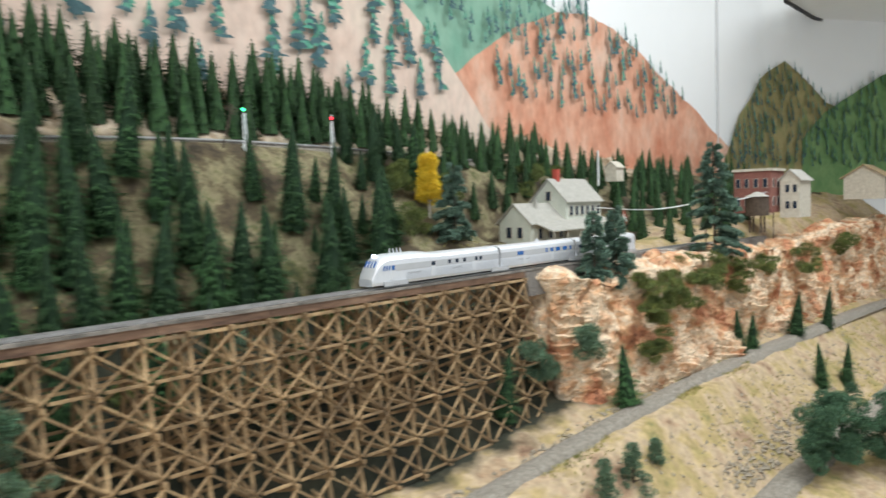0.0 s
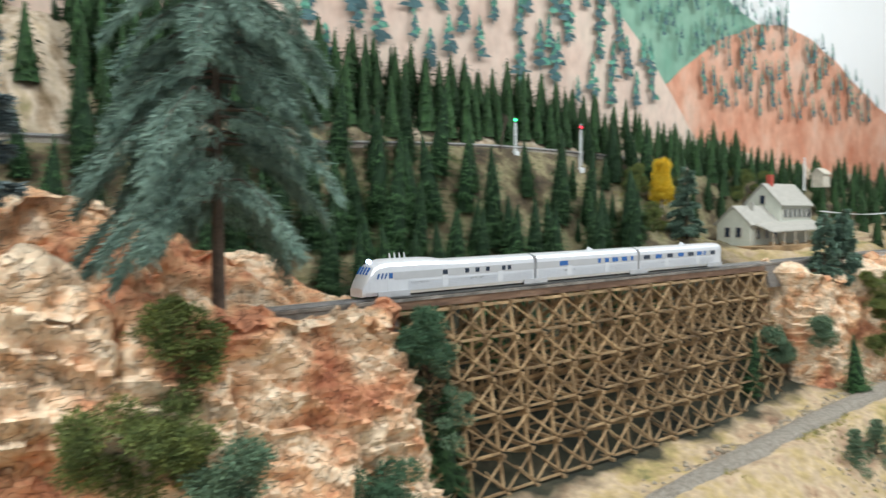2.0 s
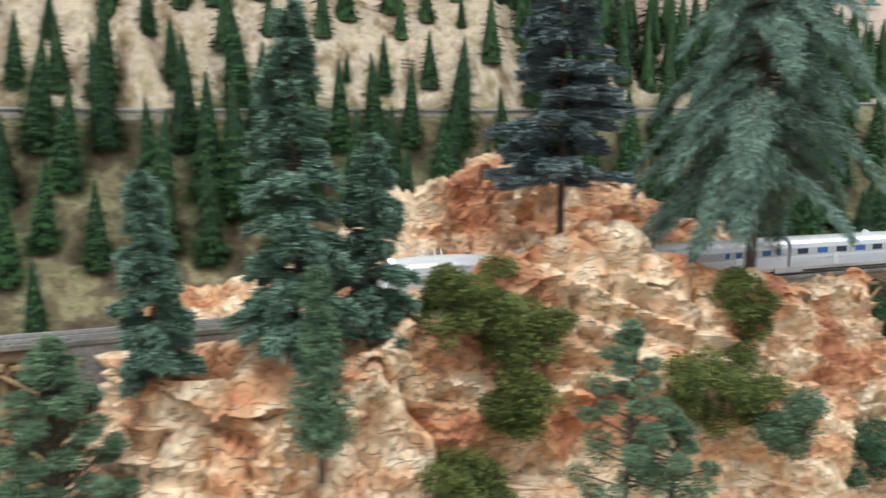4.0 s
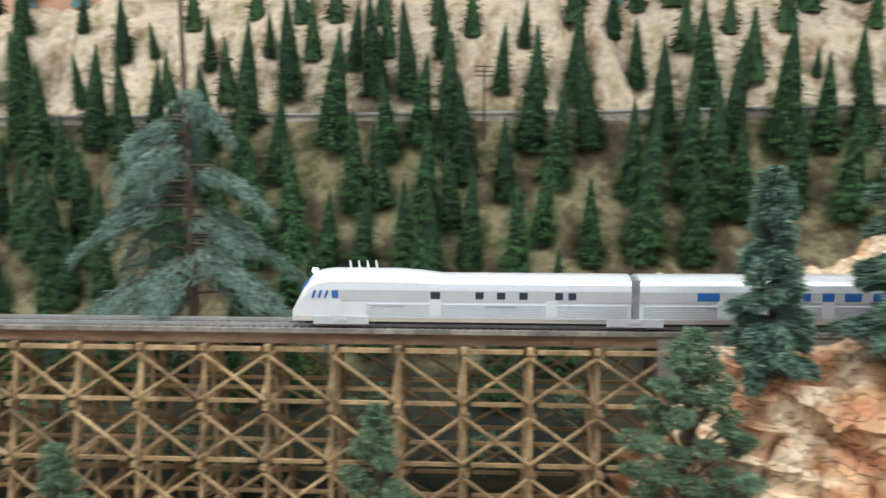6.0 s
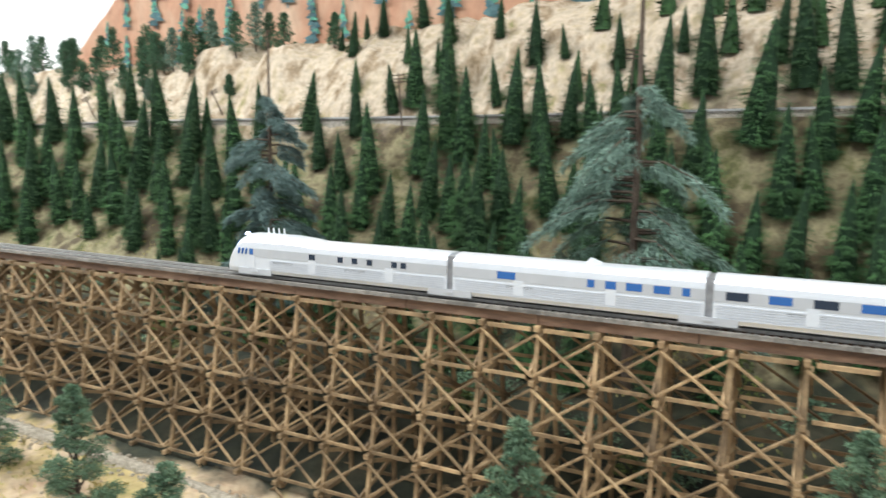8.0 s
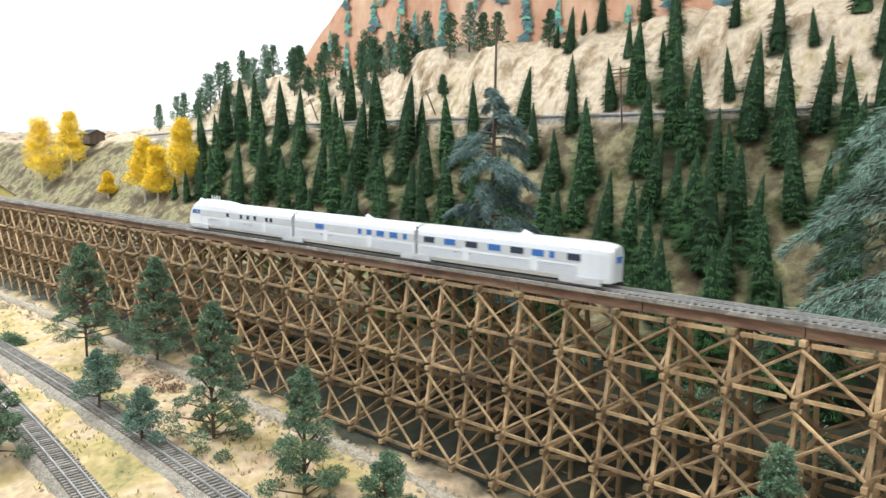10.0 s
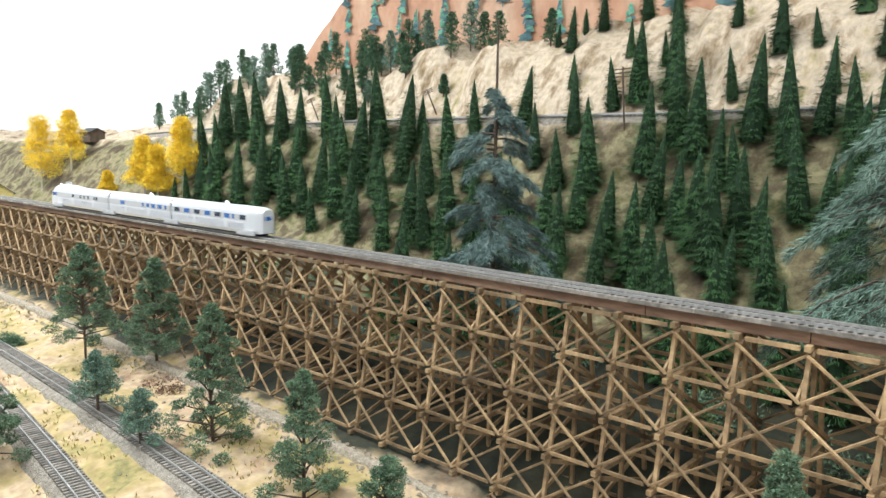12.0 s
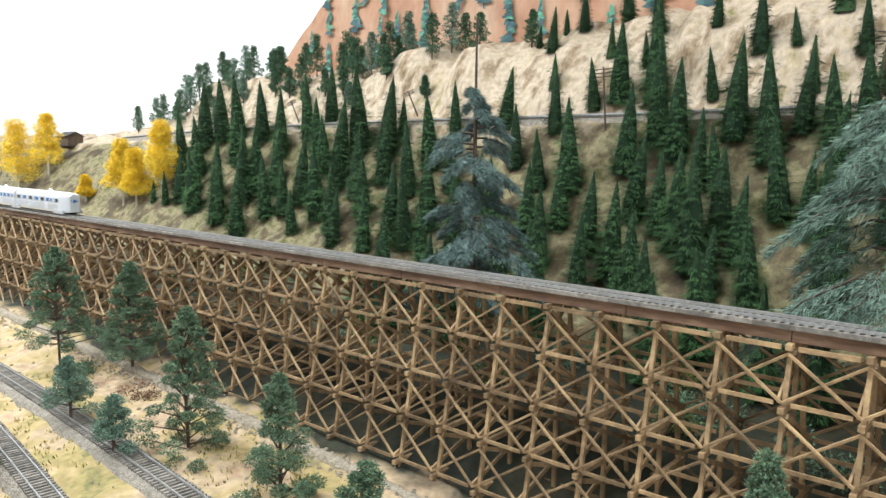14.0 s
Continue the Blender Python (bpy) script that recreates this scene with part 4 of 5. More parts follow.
MID_WEST = [(-0.599, 0.312, 0.099), (-0.597, 0.382, 0.099), (-0.595, 0.552, 0.071), (-0.561, 0.425, 0.097), (-0.54, 0.581, 0.095), (-0.532, 0.419, 0.084), (-0.529, 0.337, 0.126), (-0.529, 0.459, 0.129), (-0.495, 0.301, 0.083), (-0.489, 0.581, 0.049), (-0.473, 0.436, 0.138), (-0.443, 0.299, 0.091), (-0.441, 0.453, 0.097), (-0.438, 0.381, 0.113), (-0.407, 0.363, 0.09), (-0.398, 0.436, 0.101), (-0.398, 0.569, 0.074), (-0.31, 0.448, 0.132), (-0.303, 0.554, 0.06), (-0.263, 0.514, 0.128), (-0.258, 0.408, 0.101), (-0.228, 0.376, 0.091), (-0.188, 0.422, 0.137), (-0.176, 0.541, 0.09), (-0.175, 0.327, 0.083), (-0.148, 0.377, 0.117), (-0.138, 0.505, 0.123)]
MID_EAST = [(-0.115, 0.379, 0.096), (-0.108, 0.415, 0.097), (-0.09, 0.503, 0.121), (-0.08, 0.314, 0.098), (-0.059, 0.358, 0.115), (-0.044, 0.562, 0.085), (-0.033, 0.417, 0.135), (-0.01, 0.397, 0.123), (-0.001, 0.311, 0.108), (0.039, 0.511, 0.089), (0.044, 0.379, 0.094), (0.056, 0.301, 0.1), (0.074, 0.576, 0.065), (0.075, 0.42, 0.126), (0.106, 0.392, 0.111), (0.144, 0.317, 0.094), (0.144, 0.519, 0.127), (0.155, 0.42, 0.128), (0.206, 0.328, 0.161), (0.206, 0.563, 0.083), (0.235, 0.537, 0.089), (0.247, 0.418, 0.131), (0.272, 0.381, 0.144)]
OUTCROP_EAST = [(0.302, 0.362, 0.162), (0.322, 0.5, 0.132), (0.337, 0.355, 0.101), (0.394, 0.364, 0.107), (0.399, 0.412, 0.145), (0.448, 0.404, 0.108), (0.45, 0.338, 0.118), (0.482, 0.52, 0.041), (0.539, 0.509, 0.077), (0.615, 0.401, 0.144), (0.691, 0.404, 0.078), (0.692, 0.578, 0.049), (0.765, 0.409, 0.132), (0.78, 0.497, 0.098), (0.781, 0.624, 0.035)]
EAST = [(1.117, 0.266, 0.107), (1.136, 0.336, 0.127), (1.146, 0.415, 0.117), (1.172, 0.301, 0.157), (1.209, 0.398, 0.126), (1.214, 0.294, 0.114), (1.254, 0.393, 0.079), (1.271, 0.278, 0.094), (1.282, 0.409, 0.116), (1.291, 0.348, 0.134), (1.336, 0.294, 0.084), (1.365, 0.351, 0.119), (1.389, 0.304, 0.152), (1.398, 0.273, 0.107), (1.398, 0.371, 0.095), (1.512, 0.293, 0.054), (1.53, 0.361, 0.099), (1.573, 0.32, 0.152), (1.594, 0.291, 0.041), (1.647, 0.312, 0.134), (1.649, 0.357, 0.07), (1.703, 0.298, 0.061), (1.769, 0.369, 0.065)]


FAR_SPRUCES = [spruce_mesh(s + 20, 18, 30, 0.013) for s in range(3)]


def joined_wood(spots, label):
    """Many far spruces as one object: (x, y, height)."""
    rng = random.Random(33)
    co, quads, base = [], [], 0
    for x, y, h in spots:
        me = FAR_SPRUCES[rng.randrange(3)][0]
        v = np.empty(len(me.vertices) * 3)
        me.vertices.foreach_get("co", v)
        v = v.reshape(-1, 3)
        q = np.empty(len(me.loops), np.int64)
        me.loops.foreach_get("vertex_index", q)
        a, w = rng.uniform(0, 6.3), h * rng.uniform(0.85, 1.15)
        c, s = math.cos(a), math.sin(a)
        co.append(np.stack([x + w * (c * v[:, 0] - s * v[:, 1]), y + w * (s * v[:, 0] + c * v[:, 1]), float(land(x, y)) - 0.07 * h + h * v[:, 2]], -1))
        quads.append(q.reshape(-1, 4) + base)
        base += len(v)
    co, quads = np.concatenate(co), np.concatenate(quads)
    me = bpy.data.meshes.new("far_wood")
    me.vertices.add(len(co))
    me.vertices.foreach_set("co", co.ravel())
    me.loops.add(quads.size)
    me.loops.foreach_set("vertex_index", quads.ravel())
    me.polygons.add(len(quads))
    me.polygons.foreach_set("loop_start", np.arange(0, quads.size, 4))
    me.update(calc_edges=True)
    me.materials.append(M_SPRUCE)
    tagged(new("far_wood", me), label, "trees", kind="stuff")


def build_forest():
    rng = random.Random(21)
    made, far = [], []
    for spots in (WEST_SLOPE, WEST_BLUFF, MID_WEST, MID_EAST, OUTCROP_EAST, EAST):
        for x, y, h in spots:
            plant_spruce(x, y, h, rng)
            made.append((x, y))
    # the rest of the wood: x and y ranges, spacing, heights
    for x0, x1, y0, y1, gap, h0, h1, n in ((-1.95, -1.1, 0.32, 0.48, 0.056, 0.10, 0.13, 30), (-1.0, 0.2, 0.17, 0.28, 0.060, 0.09, 0.12, 26), (0.20, 0.95, 0.31, 0.42, 0.055, 0.10, 0.13, 22),
                                           (0.95, 1.75, 0.22, 0.41, 0.040, 0.11, 0.145, 95), (-0.60, -0.02, 0.29, 0.45, 0.038, 0.09, 0.12, 34), (-1.0, 0.95, 0.29, 0.42, 0.045, 0.09, 0.12, 60), (-0.95, -0.55, 0.54, 0.62, 0.065, 0.06, 0.09, 8), (-0.55, 0.25, 0.50, 0.62, 0.052, 0.08, 0.12, 34), (0.80, 1.95, 0.50, 0.64, 0.029, 0.10, 0.14, 230), (1.0, 1.7, 0.15, 0.25, 0.060, 0.09, 0.12, 20),
                                           (0.25, 0.85, 0.50, 0.64, 0.055, 0.08, 0.12, 34), (1.75, 2.6, 0.36, 0.58, 0.038, 0.08, 0.12, 120), (2.5, 3.1, 0.12, 0.48, 0.045, 0.08, 0.12, 70), (3.0, 3.7, 0.18, 0.44, 0.06, 0.08, 0.12, 40)):
        k = 0
        for _ in range(n * 12):
            x, y = rng.uniform(x0, x1), rng.uniform(y0, y1)
            v = y - float(upper_y(x)) + 0.45
            if (0.15 < x < 1.02 and y < 0.30) or y > backdrop_y(x) - 0.030 or any((x - a) ** 2 + (y - b) ** 2 < gap * gap for a, b in made):
                continue
            if (0.415 < v < 0.485 and x < 2.2) or (1.93 < x < 2.55 and y < 0.36) or (1.36 < x < 1.80 and 0.27 < y < 0.42) or (1.78 < x < 2.0 and y < 0.37):
                continue
            h = rng.uniform(h0, h1)
            if y > 0.48 or x > 1.95:
                far.append((x, y, h))
            else:
                plant_spruce(x, y, h, rng)
            made.append((x, y))
            k += 1
            if k >= n:
                break
    joined_wood(far, "dense dark green spruce wood above the upper line")


build_forest()


def limb_tree(name, label, x, y, z, h, r, clear, limbs, droop, material, seed, dense=34, flat=False, wispy=1.0, top=1.0, group="", tuft=1.0, taper=0.75):
    """A conifer of drooping or flat boughs, each a thin limb clad in many tufts."""
    rng = random.Random(seed)
    t = root(name, label, "tree", group, m=pose(x, y, z))
    trunk, wood, fol = Geo(), Geo(), Geo()
    trunk.tube([(0, 0, -0.03), (0.002, 0, h * 0.4), (0, 0.002, h)], [h * 0.014, h * 0.008, h * 0.003], 8)
    for i in range(limbs):
        f = (i + rng.random()) / limbs
        zz = h * (clear + (top - clear) * f)
        a = rng.uniform(0, 6.28)
        L = r * ((1 - f) ** taper * 0.95 + 0.10) * rng.uniform(0.65, 1.15)
        ca, sa = math.cos(a), math.sin(a)
        pts = [Vector((ca * L * q, sa * L * q, zz + L * (0.10 * q if flat else 0.25 * q) - droop * L * q * q)) for q in (0, 0.33, 0.66, 1.0)]
        wood.tube([tuple(p) for p in pts], [h * 0.004, h * 0.003, h * 0.002, h * 0.0008], 4)
        for j in range(int(4.2 * dense * (0.4 + L / r))):
            q = rng.uniform(0.15, 1.02) ** 0.8
            c = Vector((ca * L * q, sa * L * q, zz + L * (0.10 * q if flat else 0.25 * q) - droop * L * q * q))
            side = rng.uniform(-1, 1) * L * 0.30 * (1.15 - q)
            c += Vector((-sa * side, ca * side, rng.uniform(-0.004, 0.004) - (0 if flat else abs(side) * 0.5)))
            d = Vector((ca, sa, 0)) * rng.uniform(0.3, 1) + Vector((-sa, ca, 0)) * rng.uniform(-1, 1) + Vector((0, 0, rng.uniform(-0.35, 0.15) if flat else rng.uniform(-1.3, 0.0) * droop * 1.5))
            leaf(fol, c, d, rng.uniform(0.005, 0.011) * wispy, rng.uniform(0.0010, 0.0021) * tuft, rng)
    part("trunk", trunk, M_BARK, t)
    part("bough_wood", wood, M_BARK, t)
    part("crown", fol, material, t)
    return t


def clump_tree(name, label, x, y, z, h, clumps, material, seed, trunk_r=0.003, group="", lean=0.0, bark=None, size=1.0, count=230, fineness=1.0):
    """A tree or bush of loose clumps: each clump is (dx, dy, dz, rx, rz)."""
    rng = random.Random(seed)
    t = root(name, label, "bush" if "bush" in name else "tree", group, m=pose(x, y, z))
    fol = Geo()
    wood = Geo()
    if trunk_r:
        wood.tube([(0, 0, -0.02), (lean * h * 0.5, 0, h * 0.5), (lean * h, 0, h * 0.95)], [trunk_r, trunk_r * 0.8, trunk_r * 0.3], 6)
    for dx, dy, dz, rx, rz in clumps:
        c = Vector((dx, dy, dz))
        if trunk_r:
            wood.tube([(lean * dz * 0.9, 0, max(0.0, dz * 0.85)), tuple(c)], [trunk_r * 0.5, trunk_r * 0.2], 4)
        for _ in range(int(2.3 * count * size)):
            v = Vector((rng.gauss(0, 1), rng.gauss(0, 1), rng.gauss(0, 1))).normalized()
            q = rng.uniform(0.45, 1.08) * (1 + 0.35 * float(noise.noise(v * 2.2 + c * 60)))
            p = c + Vector((v.x * rx * q, v.y * rx * q, v.z * rz * q))
            leaf(fol, p, v + Vector((rng.uniform(-1, 1), rng.uniform(-1, 1), rng.uniform(-0.6, 0.6))), rng.uniform(0.0026, 0.0058) * fineness, rng.uniform(0.0013, 0.0026) * fineness, rng)
    if trunk_r:
        part("trunk", wood, bark or M_BARK, t)
    part("crown", fol, material, t)
    return t


limb_tree("cedar_tree", "tall feathery grey-green cedar with drooping boughs on the rock", 0.765, -0.025, 0.035, 0.44, 0.106, 0.20, 110, 0.92, M_CEDAR, 3, dense=170, wispy=1.3, tuft=0.7, taper=0.42)
limb_tree("dark_spruce_tree", "dark blue-black spruce with flat layered boughs on the rock", 0.566, 0.005, 0.066, 0.30, 0.062, 0.20, 120, 0.14, M_BLUE, 4, dense=150, flat=True, tuft=1.0)
limb_tree("blue_spruce_tree", "tall blue-green spruce at the cliff edge", 0.309, -0.066, -0.006, 0.262, 0.046, 0.10, 110, 0.30, M_GREY, 5, dense=150, flat=True, group="cliff edge spruces", tuft=0.95)
limb_tree("blue_spruce_tree", "blue-green spruce beside a taller one at the cliff edge", 0.372, -0.050, 0.012, 0.154, 0.033, 0.03, 80, 0.30, M_GREY, 6, dense=135, flat=True, group="cliff edge spruces", tuft=0.95)
limb_tree("blue_spruce_tree", "short columnar blue-green spruce at the end of the trestle", 0.209, -0.058, -0.002, 0.142, 0.026, 0.02, 84, 0.35, M_GREY, 7, dense=135, flat=True, group="cliff edge spruces", tuft=0.95)
limb_tree("grey_fir_tree", "tall grey-blue fir with a bare spire top behind the trestle", -0.69, 0.10, -0.06, 0.345, 0.085, 0.10, 66, 0.55, M_BLUEGREY, 8, dense=130, top=0.78, wispy=1.0, taper=0.6, tuft=0.55)
limb_tree("bare_top_cedar_tree", "old grey-green cedar with a bare dead top behind the trestle", -0.262, 0.115, -0.05, 0.42, 0.112, 0.14, 46, 0.70, M_CEDAR, 9, dense=130, top=0.62, wispy=1.1, taper=0.35, tuft=0.55)


# ---- foliage on the rocks and in the foreground ----
def clumps(rng, n, w, d, h, r0, r1):
    return [(rng.uniform(-w, w), rng.uniform(-d, d), rng.uniform(0, h), rng.uniform(r0, r1), rng.uniform(r0, r1) * 0.75) for _ in range(n)]


def build_bushes():
    rng = random.Random(31)
    for x, y, z, w, h, n, m, lab in (
            (0.452, -0.055, 0.000, 0.036, 0.060, 20, M_BUSH, "olive-yellow bush hanging on the orange rock"), (0.502, -0.060, -0.022, 0.032, 0.050, 18, M_BUSH, "olive-yellow bush hanging on the orange rock"),
            (0.488, -0.075, -0.075, 0.020, 0.050, 12, M_BUSH, "dark bush low on the orange rock"), (0.440, -0.095, -0.135, 0.036, 0.050, 18, M_BUSH, "dark bush low on the orange rock"),
            (0.716, -0.068, -0.022, 0.022, 0.062, 14, M_BUSH, "dark bush in a cleft of the rock"), (0.680, -0.090, -0.088, 0.046, 0.062, 24, M_BUSH, "broad dark bush in a cleft of the rock"),
            (0.905, -0.055, -0.180, 0.035, 0.050, 13, M_PINE, "green bush at the foot of the rock"), (0.735, -0.120, -0.105, 0.022, 0.045, 9, M_LIGHT, "blue-green bush below the rock"),
            (1.005, -0.005, -0.060, 0.030, 0.060, 13, M_PINE, "green bush beside the end of the trestle"),
            (2.14, -0.045, -0.08, 0.075, 0.075, 26, M_BUSH, "olive bush hanging over the cliff"), (2.072, -0.06, -0.16, 0.03, 0.10, 14, M_BUSH, "dark green creeper down the cliff"),
            (2.33, -0.04, -0.055, 0.08, 0.06, 22, M_BUSH, "olive bush on the cliff edge"), (2.513, -0.05, -0.09, 0.03, 0.07, 7, M_BUSH, "dark bush on the cliff"), (2.68, -0.05, -0.06, 0.04, 0.05, 7, M_BUSH, "dark bush on the cliff"),
            (2.95, -0.07, -0.08, 0.05, 0.07, 8, M_BUSH, "dark bush on the cliff"), (3.3, -0.08, -0.06, 0.05, 0.07, 8, M_BUSH, "dark bush on the cliff"),
            (1.815, 0.012, -0.16, 0.035, 0.06, 10, M_LIGHT, "grey-green bush at the end of the trestle"), (1.90, -0.025, -0.13, 0.03, 0.04, 8, M_LIGHT, "grey-green bush at the end of the trestle"),
            (2.20, -0.30, -0.345, 0.050, 0.10, 34, M_PINE, "large dark green leafy bush below the road"), (2.29, -0.32, -0.345, 0.060, 0.12, 44, M_PINE, "large dark green leafy bush below the road"), (2.36, -0.38, -0.355, 0.060, 0.10, 36, M_PINE, "large dark green leafy bush below the road"),
            (1.858, 0.361, 0.155, 0.050, 0.05, 12, M_BUSH, "rounded olive shrub on the hillside"), (1.80, 0.29, 0.08, 0.06, 0.04, 10, M_BUSH, "rounded olive shrub on the hillside"), (2.34, 0.385, 0.14, 0.08, 0.07, 16, M_BUSH, "rounded olive shrub behind the station"),
            (1.98, 0.37, 0.14, 0.06, 0.05, 10, M_BUSH, "rounded olive shrub on the hillside"), (0.62, 0.10, -0.02, 0.01, 0.01, 2, M_BUSH, "small dark shrub on the red mound"),
            (-1.25, -0.10, -0.20, 0.02, 0.015, 4, M_LIGHT, "small green shrub by the lower tracks"), (-1.5, -0.17, -0.20, 0.02, 0.015, 4, M_LIGHT, "small green shrub by the lower tracks")):
        clump_tree("bush", lab, x, y, z, h, clumps(rng, n + 3, w, w * 0.5, h, 0.010, 0.018), m, rng.randrange(999), trunk_r=0, group="bushes", count=330, fineness=0.8)
    clump_tree("bush", "low dark green bush beside the main line", -2.50, 0.14, float(land(-2.5, 0.14)) + 0.02, 0.03, clumps(rng, 16, 0.06, 0.03, 0.05, 0.014, 0.022), M_PINE, 78, trunk_r=0, group="bushes", count=200)
    clump_tree("bush", "brown dry brush beside the trestle foot", -1.10, -0.095, -0.20, 0.02, clumps(rng, 10, 0.035, 0.02, 0.012, 0.010, 0.016), M_DRY, 77, trunk_r=0, group="bushes", count=200, fineness=0.7)
    # low green scrub behind the trestles
    for k in range(90):
        x, y = rng.uniform(-1.4, 1.8), rng.uniform(0.09, 0.26)
        if 0.15 < x < 1.0:
            continue
        clump_tree("bush", "green scrub on the slope behind the trestle", x, y, float(land(x, y)), 0.03, clumps(rng, 3, 0.02, 0.015, 0.02, 0.012, 0.02), rng.choice((M_LIGHT, M_BUSH, M_LIGHT)), k, trunk_r=0, group="scrub behind the trestle", count=90)


build_bushes()


def pine_clumps(rng, h, r, clear, n, twig=0.014):
    """Flattened pads of needles at the ends of uneven limbs."""
    out = []
    for i in range(n):
        f = i / (n - 1)
        a = i * 2.4 + rng.uniform(-0.6, 0.6)
        q = r * (1 - f) ** 0.65 * rng.uniform(0.35, 1.05)
        s = twig * rng.uniform(0.7, 1.25) * (1.15 - 0.45 * f)
        out.append((math.cos(a) * q, math.sin(a) * q, h * (clear + (1 - clear) * f) - 0.25 * q, s, s * 0.55))
    return out


def build_foreground_trees():
    rng = random.Random(41)
    for x, y, z, h, r, clear, n, m, lab in (
            (-0.064, -0.042, -0.25, 0.214, 0.030, 0.45, 16, M_LIGHT, "light green foliage tree in front of the trestle"), (-0.307, -0.050, -0.24, 0.170, 0.030, 0.45, 14, M_LIGHT, "light green foliage tree in front of the trestle"),
            (0.150, -0.095, -0.22, 0.256, 0.066, 0.12, 62, M_LIGHT, "blue-green foliage tree beside the trestle end"), (0.105, -0.120, -0.24, 0.160, 0.050, 0.40, 16, M_LIGHT, "blue-green low foliage tree beside the trestle"),
            (0.316, -0.122, -0.05, 0.127, 0.013, 0.06, 22, M_LIGHT, "slim light green tree on the rock face"), (0.525, -0.175, -0.09, 0.125, 0.045, 0.10, 16, M_LIGHT, "light green wispy tree against the rock"), (0.555, -0.185, -0.12, 0.09, 0.05, 0.2, 12, M_LIGHT, "light green wispy tree against the rock"),
            (-1.290, -0.125, -0.20, 0.190, 0.052, 0.32, 30, M_LIGHT, "open-crowned green pine beside the lower tracks"), (-1.170, -0.072, -0.195, 0.170, 0.040, 0.28, 28, M_LIGHT, "open-crowned green pine beside the trestle foot"),
            (-0.875, -0.155, -0.25, 0.215, 0.046, 0.28, 26, M_LIGHT, "tall open green pine beside the lower tracks"), (-0.700, -0.165, -0.24, 0.170, 0.036, 0.25, 20, M_LIGHT, "green pine beside the trestle foot"),
            (-0.600, -0.150, -0.23, 0.100, 0.036, 0.30, 14, M_LIGHT, "short green pine beside the trestle foot"), (-1.06, -0.205, -0.205, 0.090, 0.026, 0.45, 12, M_GREY, "small leaning blue-green pine between the tracks"), (-1.05, -0.325, -0.22, 0.100, 0.035, 0.3, 16, M_LIGHT, "small green pine between the tracks"),
            (-0.925, -0.215, -0.205, 0.075, 0.020, 0.45, 9, M_GREY, "small leaning blue-green pine between the tracks"), (1.03, 0.03, -0.20, 0.190, 0.050, 0.40, 22, M_LIGHT, "green foliage tree at the start of the trestle"), 
            (1.70, -0.165, -0.30, 0.075, 0.016, 0.2, 8, M_LIGHT, "small green tree below the road"), (1.78, -0.165, -0.30, 0.075, 0.020, 0.2, 9, M_LIGHT, "small green tree below the road"), (1.86, -0.16, -0.28, 0.04, 0.01, 0.2, 5, M_LIGHT, "small green tree below the road")):
        clump_tree("foliage_tree", lab, x, y, z, h, pine_clumps(rng, h, r * 1.25, clear, int(n * 2.1), 0.0098), m, rng.randrange(999), trunk_r=0.0022, group="foreground trees", lean=rng.uniform(-0.08, 0.08), count=190, fineness=0.62)
    for x, y, h in ((1.725, 0.020, 0.100), (1.965, -0.062, 0.10), (1.0, 0.025, 0.16), (1.04, 0.02, 0.13), (2.45, -0.075, 0.09), (2.52, -0.075, 0.08), (2.75, -0.10, 0.10), (2.95, -0.12, 0.10), (2.60, -0.2, 0.09), (2.72, -0.22, 0.09)):
        plant_spruce(x, y, h, rng, "dark green model spruce by the cliff foot")
    limb_tree("blue_spruce_tree", "dark columnar spruce beside the main line", 2.00, 0.02, -0.035, 0.135, 0.034, 0.04, 46, 0.3, M_GREY, 51, dense=140, flat=True, tuft=1.6, group="columnar spruces")
    limb_tree("blue_spruce_tree", "dark columnar spruce beside the main line", 2.06, 0.01, -0.035, 0.145, 0.034, 0.04, 46, 0.3, M_GREY, 52, dense=140, flat=True, tuft=1.6, group="columnar spruces")
    limb_tree("blue_spruce_tree", "tall grey-green spruce on the cliff top", 2.50, 0.0, -0.012, 0.255, 0.070, 0.05, 70, 0.3, M_GREY, 53, dense=150, flat=True, tuft=1.6, group="columnar spruces")
    limb_tree("blue_spruce_tree", "blue-grey spruce beside the station approach", 1.905, 0.262, 0.048, 0.150, 0.046, 0.05, 46, 0.35, M_GREY, 54, dense=140, flat=True, tuft=1.6, group="columnar spruces")
    for x, y, z, h, m, lab in ((-2.05, 0.345, 0, 0.135, M_YELLOW, "bright yellow autumn aspen"), (-1.97, 0.340, 0, 0.115, M_YELLOW, "bright yellow autumn aspen"), (-1.885, 0.365, 0, 0.145, M_YELLOW, "bright yellow autumn aspen"), (-2.63, 0.388, 0, 0.150, M_YELLOW, "bright yellow autumn aspen"),
                                (-2.74, 0.336, 0, 0.190, M_YELLOW, "bright yellow autumn aspen"), (-2.26, 0.34, 0, 0.060, M_YELLOW, "low bright yellow autumn shrub"), (1.897, 0.318, 0, 0.118, M_YELLOW, "slim yellow autumn tree")):
        h = h * (1.22 if x < 0 else 1.0)
        clump_tree("aspen_tree", lab, x, y, float(land(x, y)) - 0.004, h, pine_clumps(rng, h, h * (0.12 if x > 0 else 0.22), 0.36, 22, h * 0.15), m, rng.randrange(999), trunk_r=0.0032, group="yellow aspens", bark=M_PALE, count=330)
    # foam pines along the skyline
    more = [(rng.uniform(-2.25, -1.2), rng.uniform(0.60, 0.72), rng.uniform(0.06, 0.10)) for _ in range(22)]
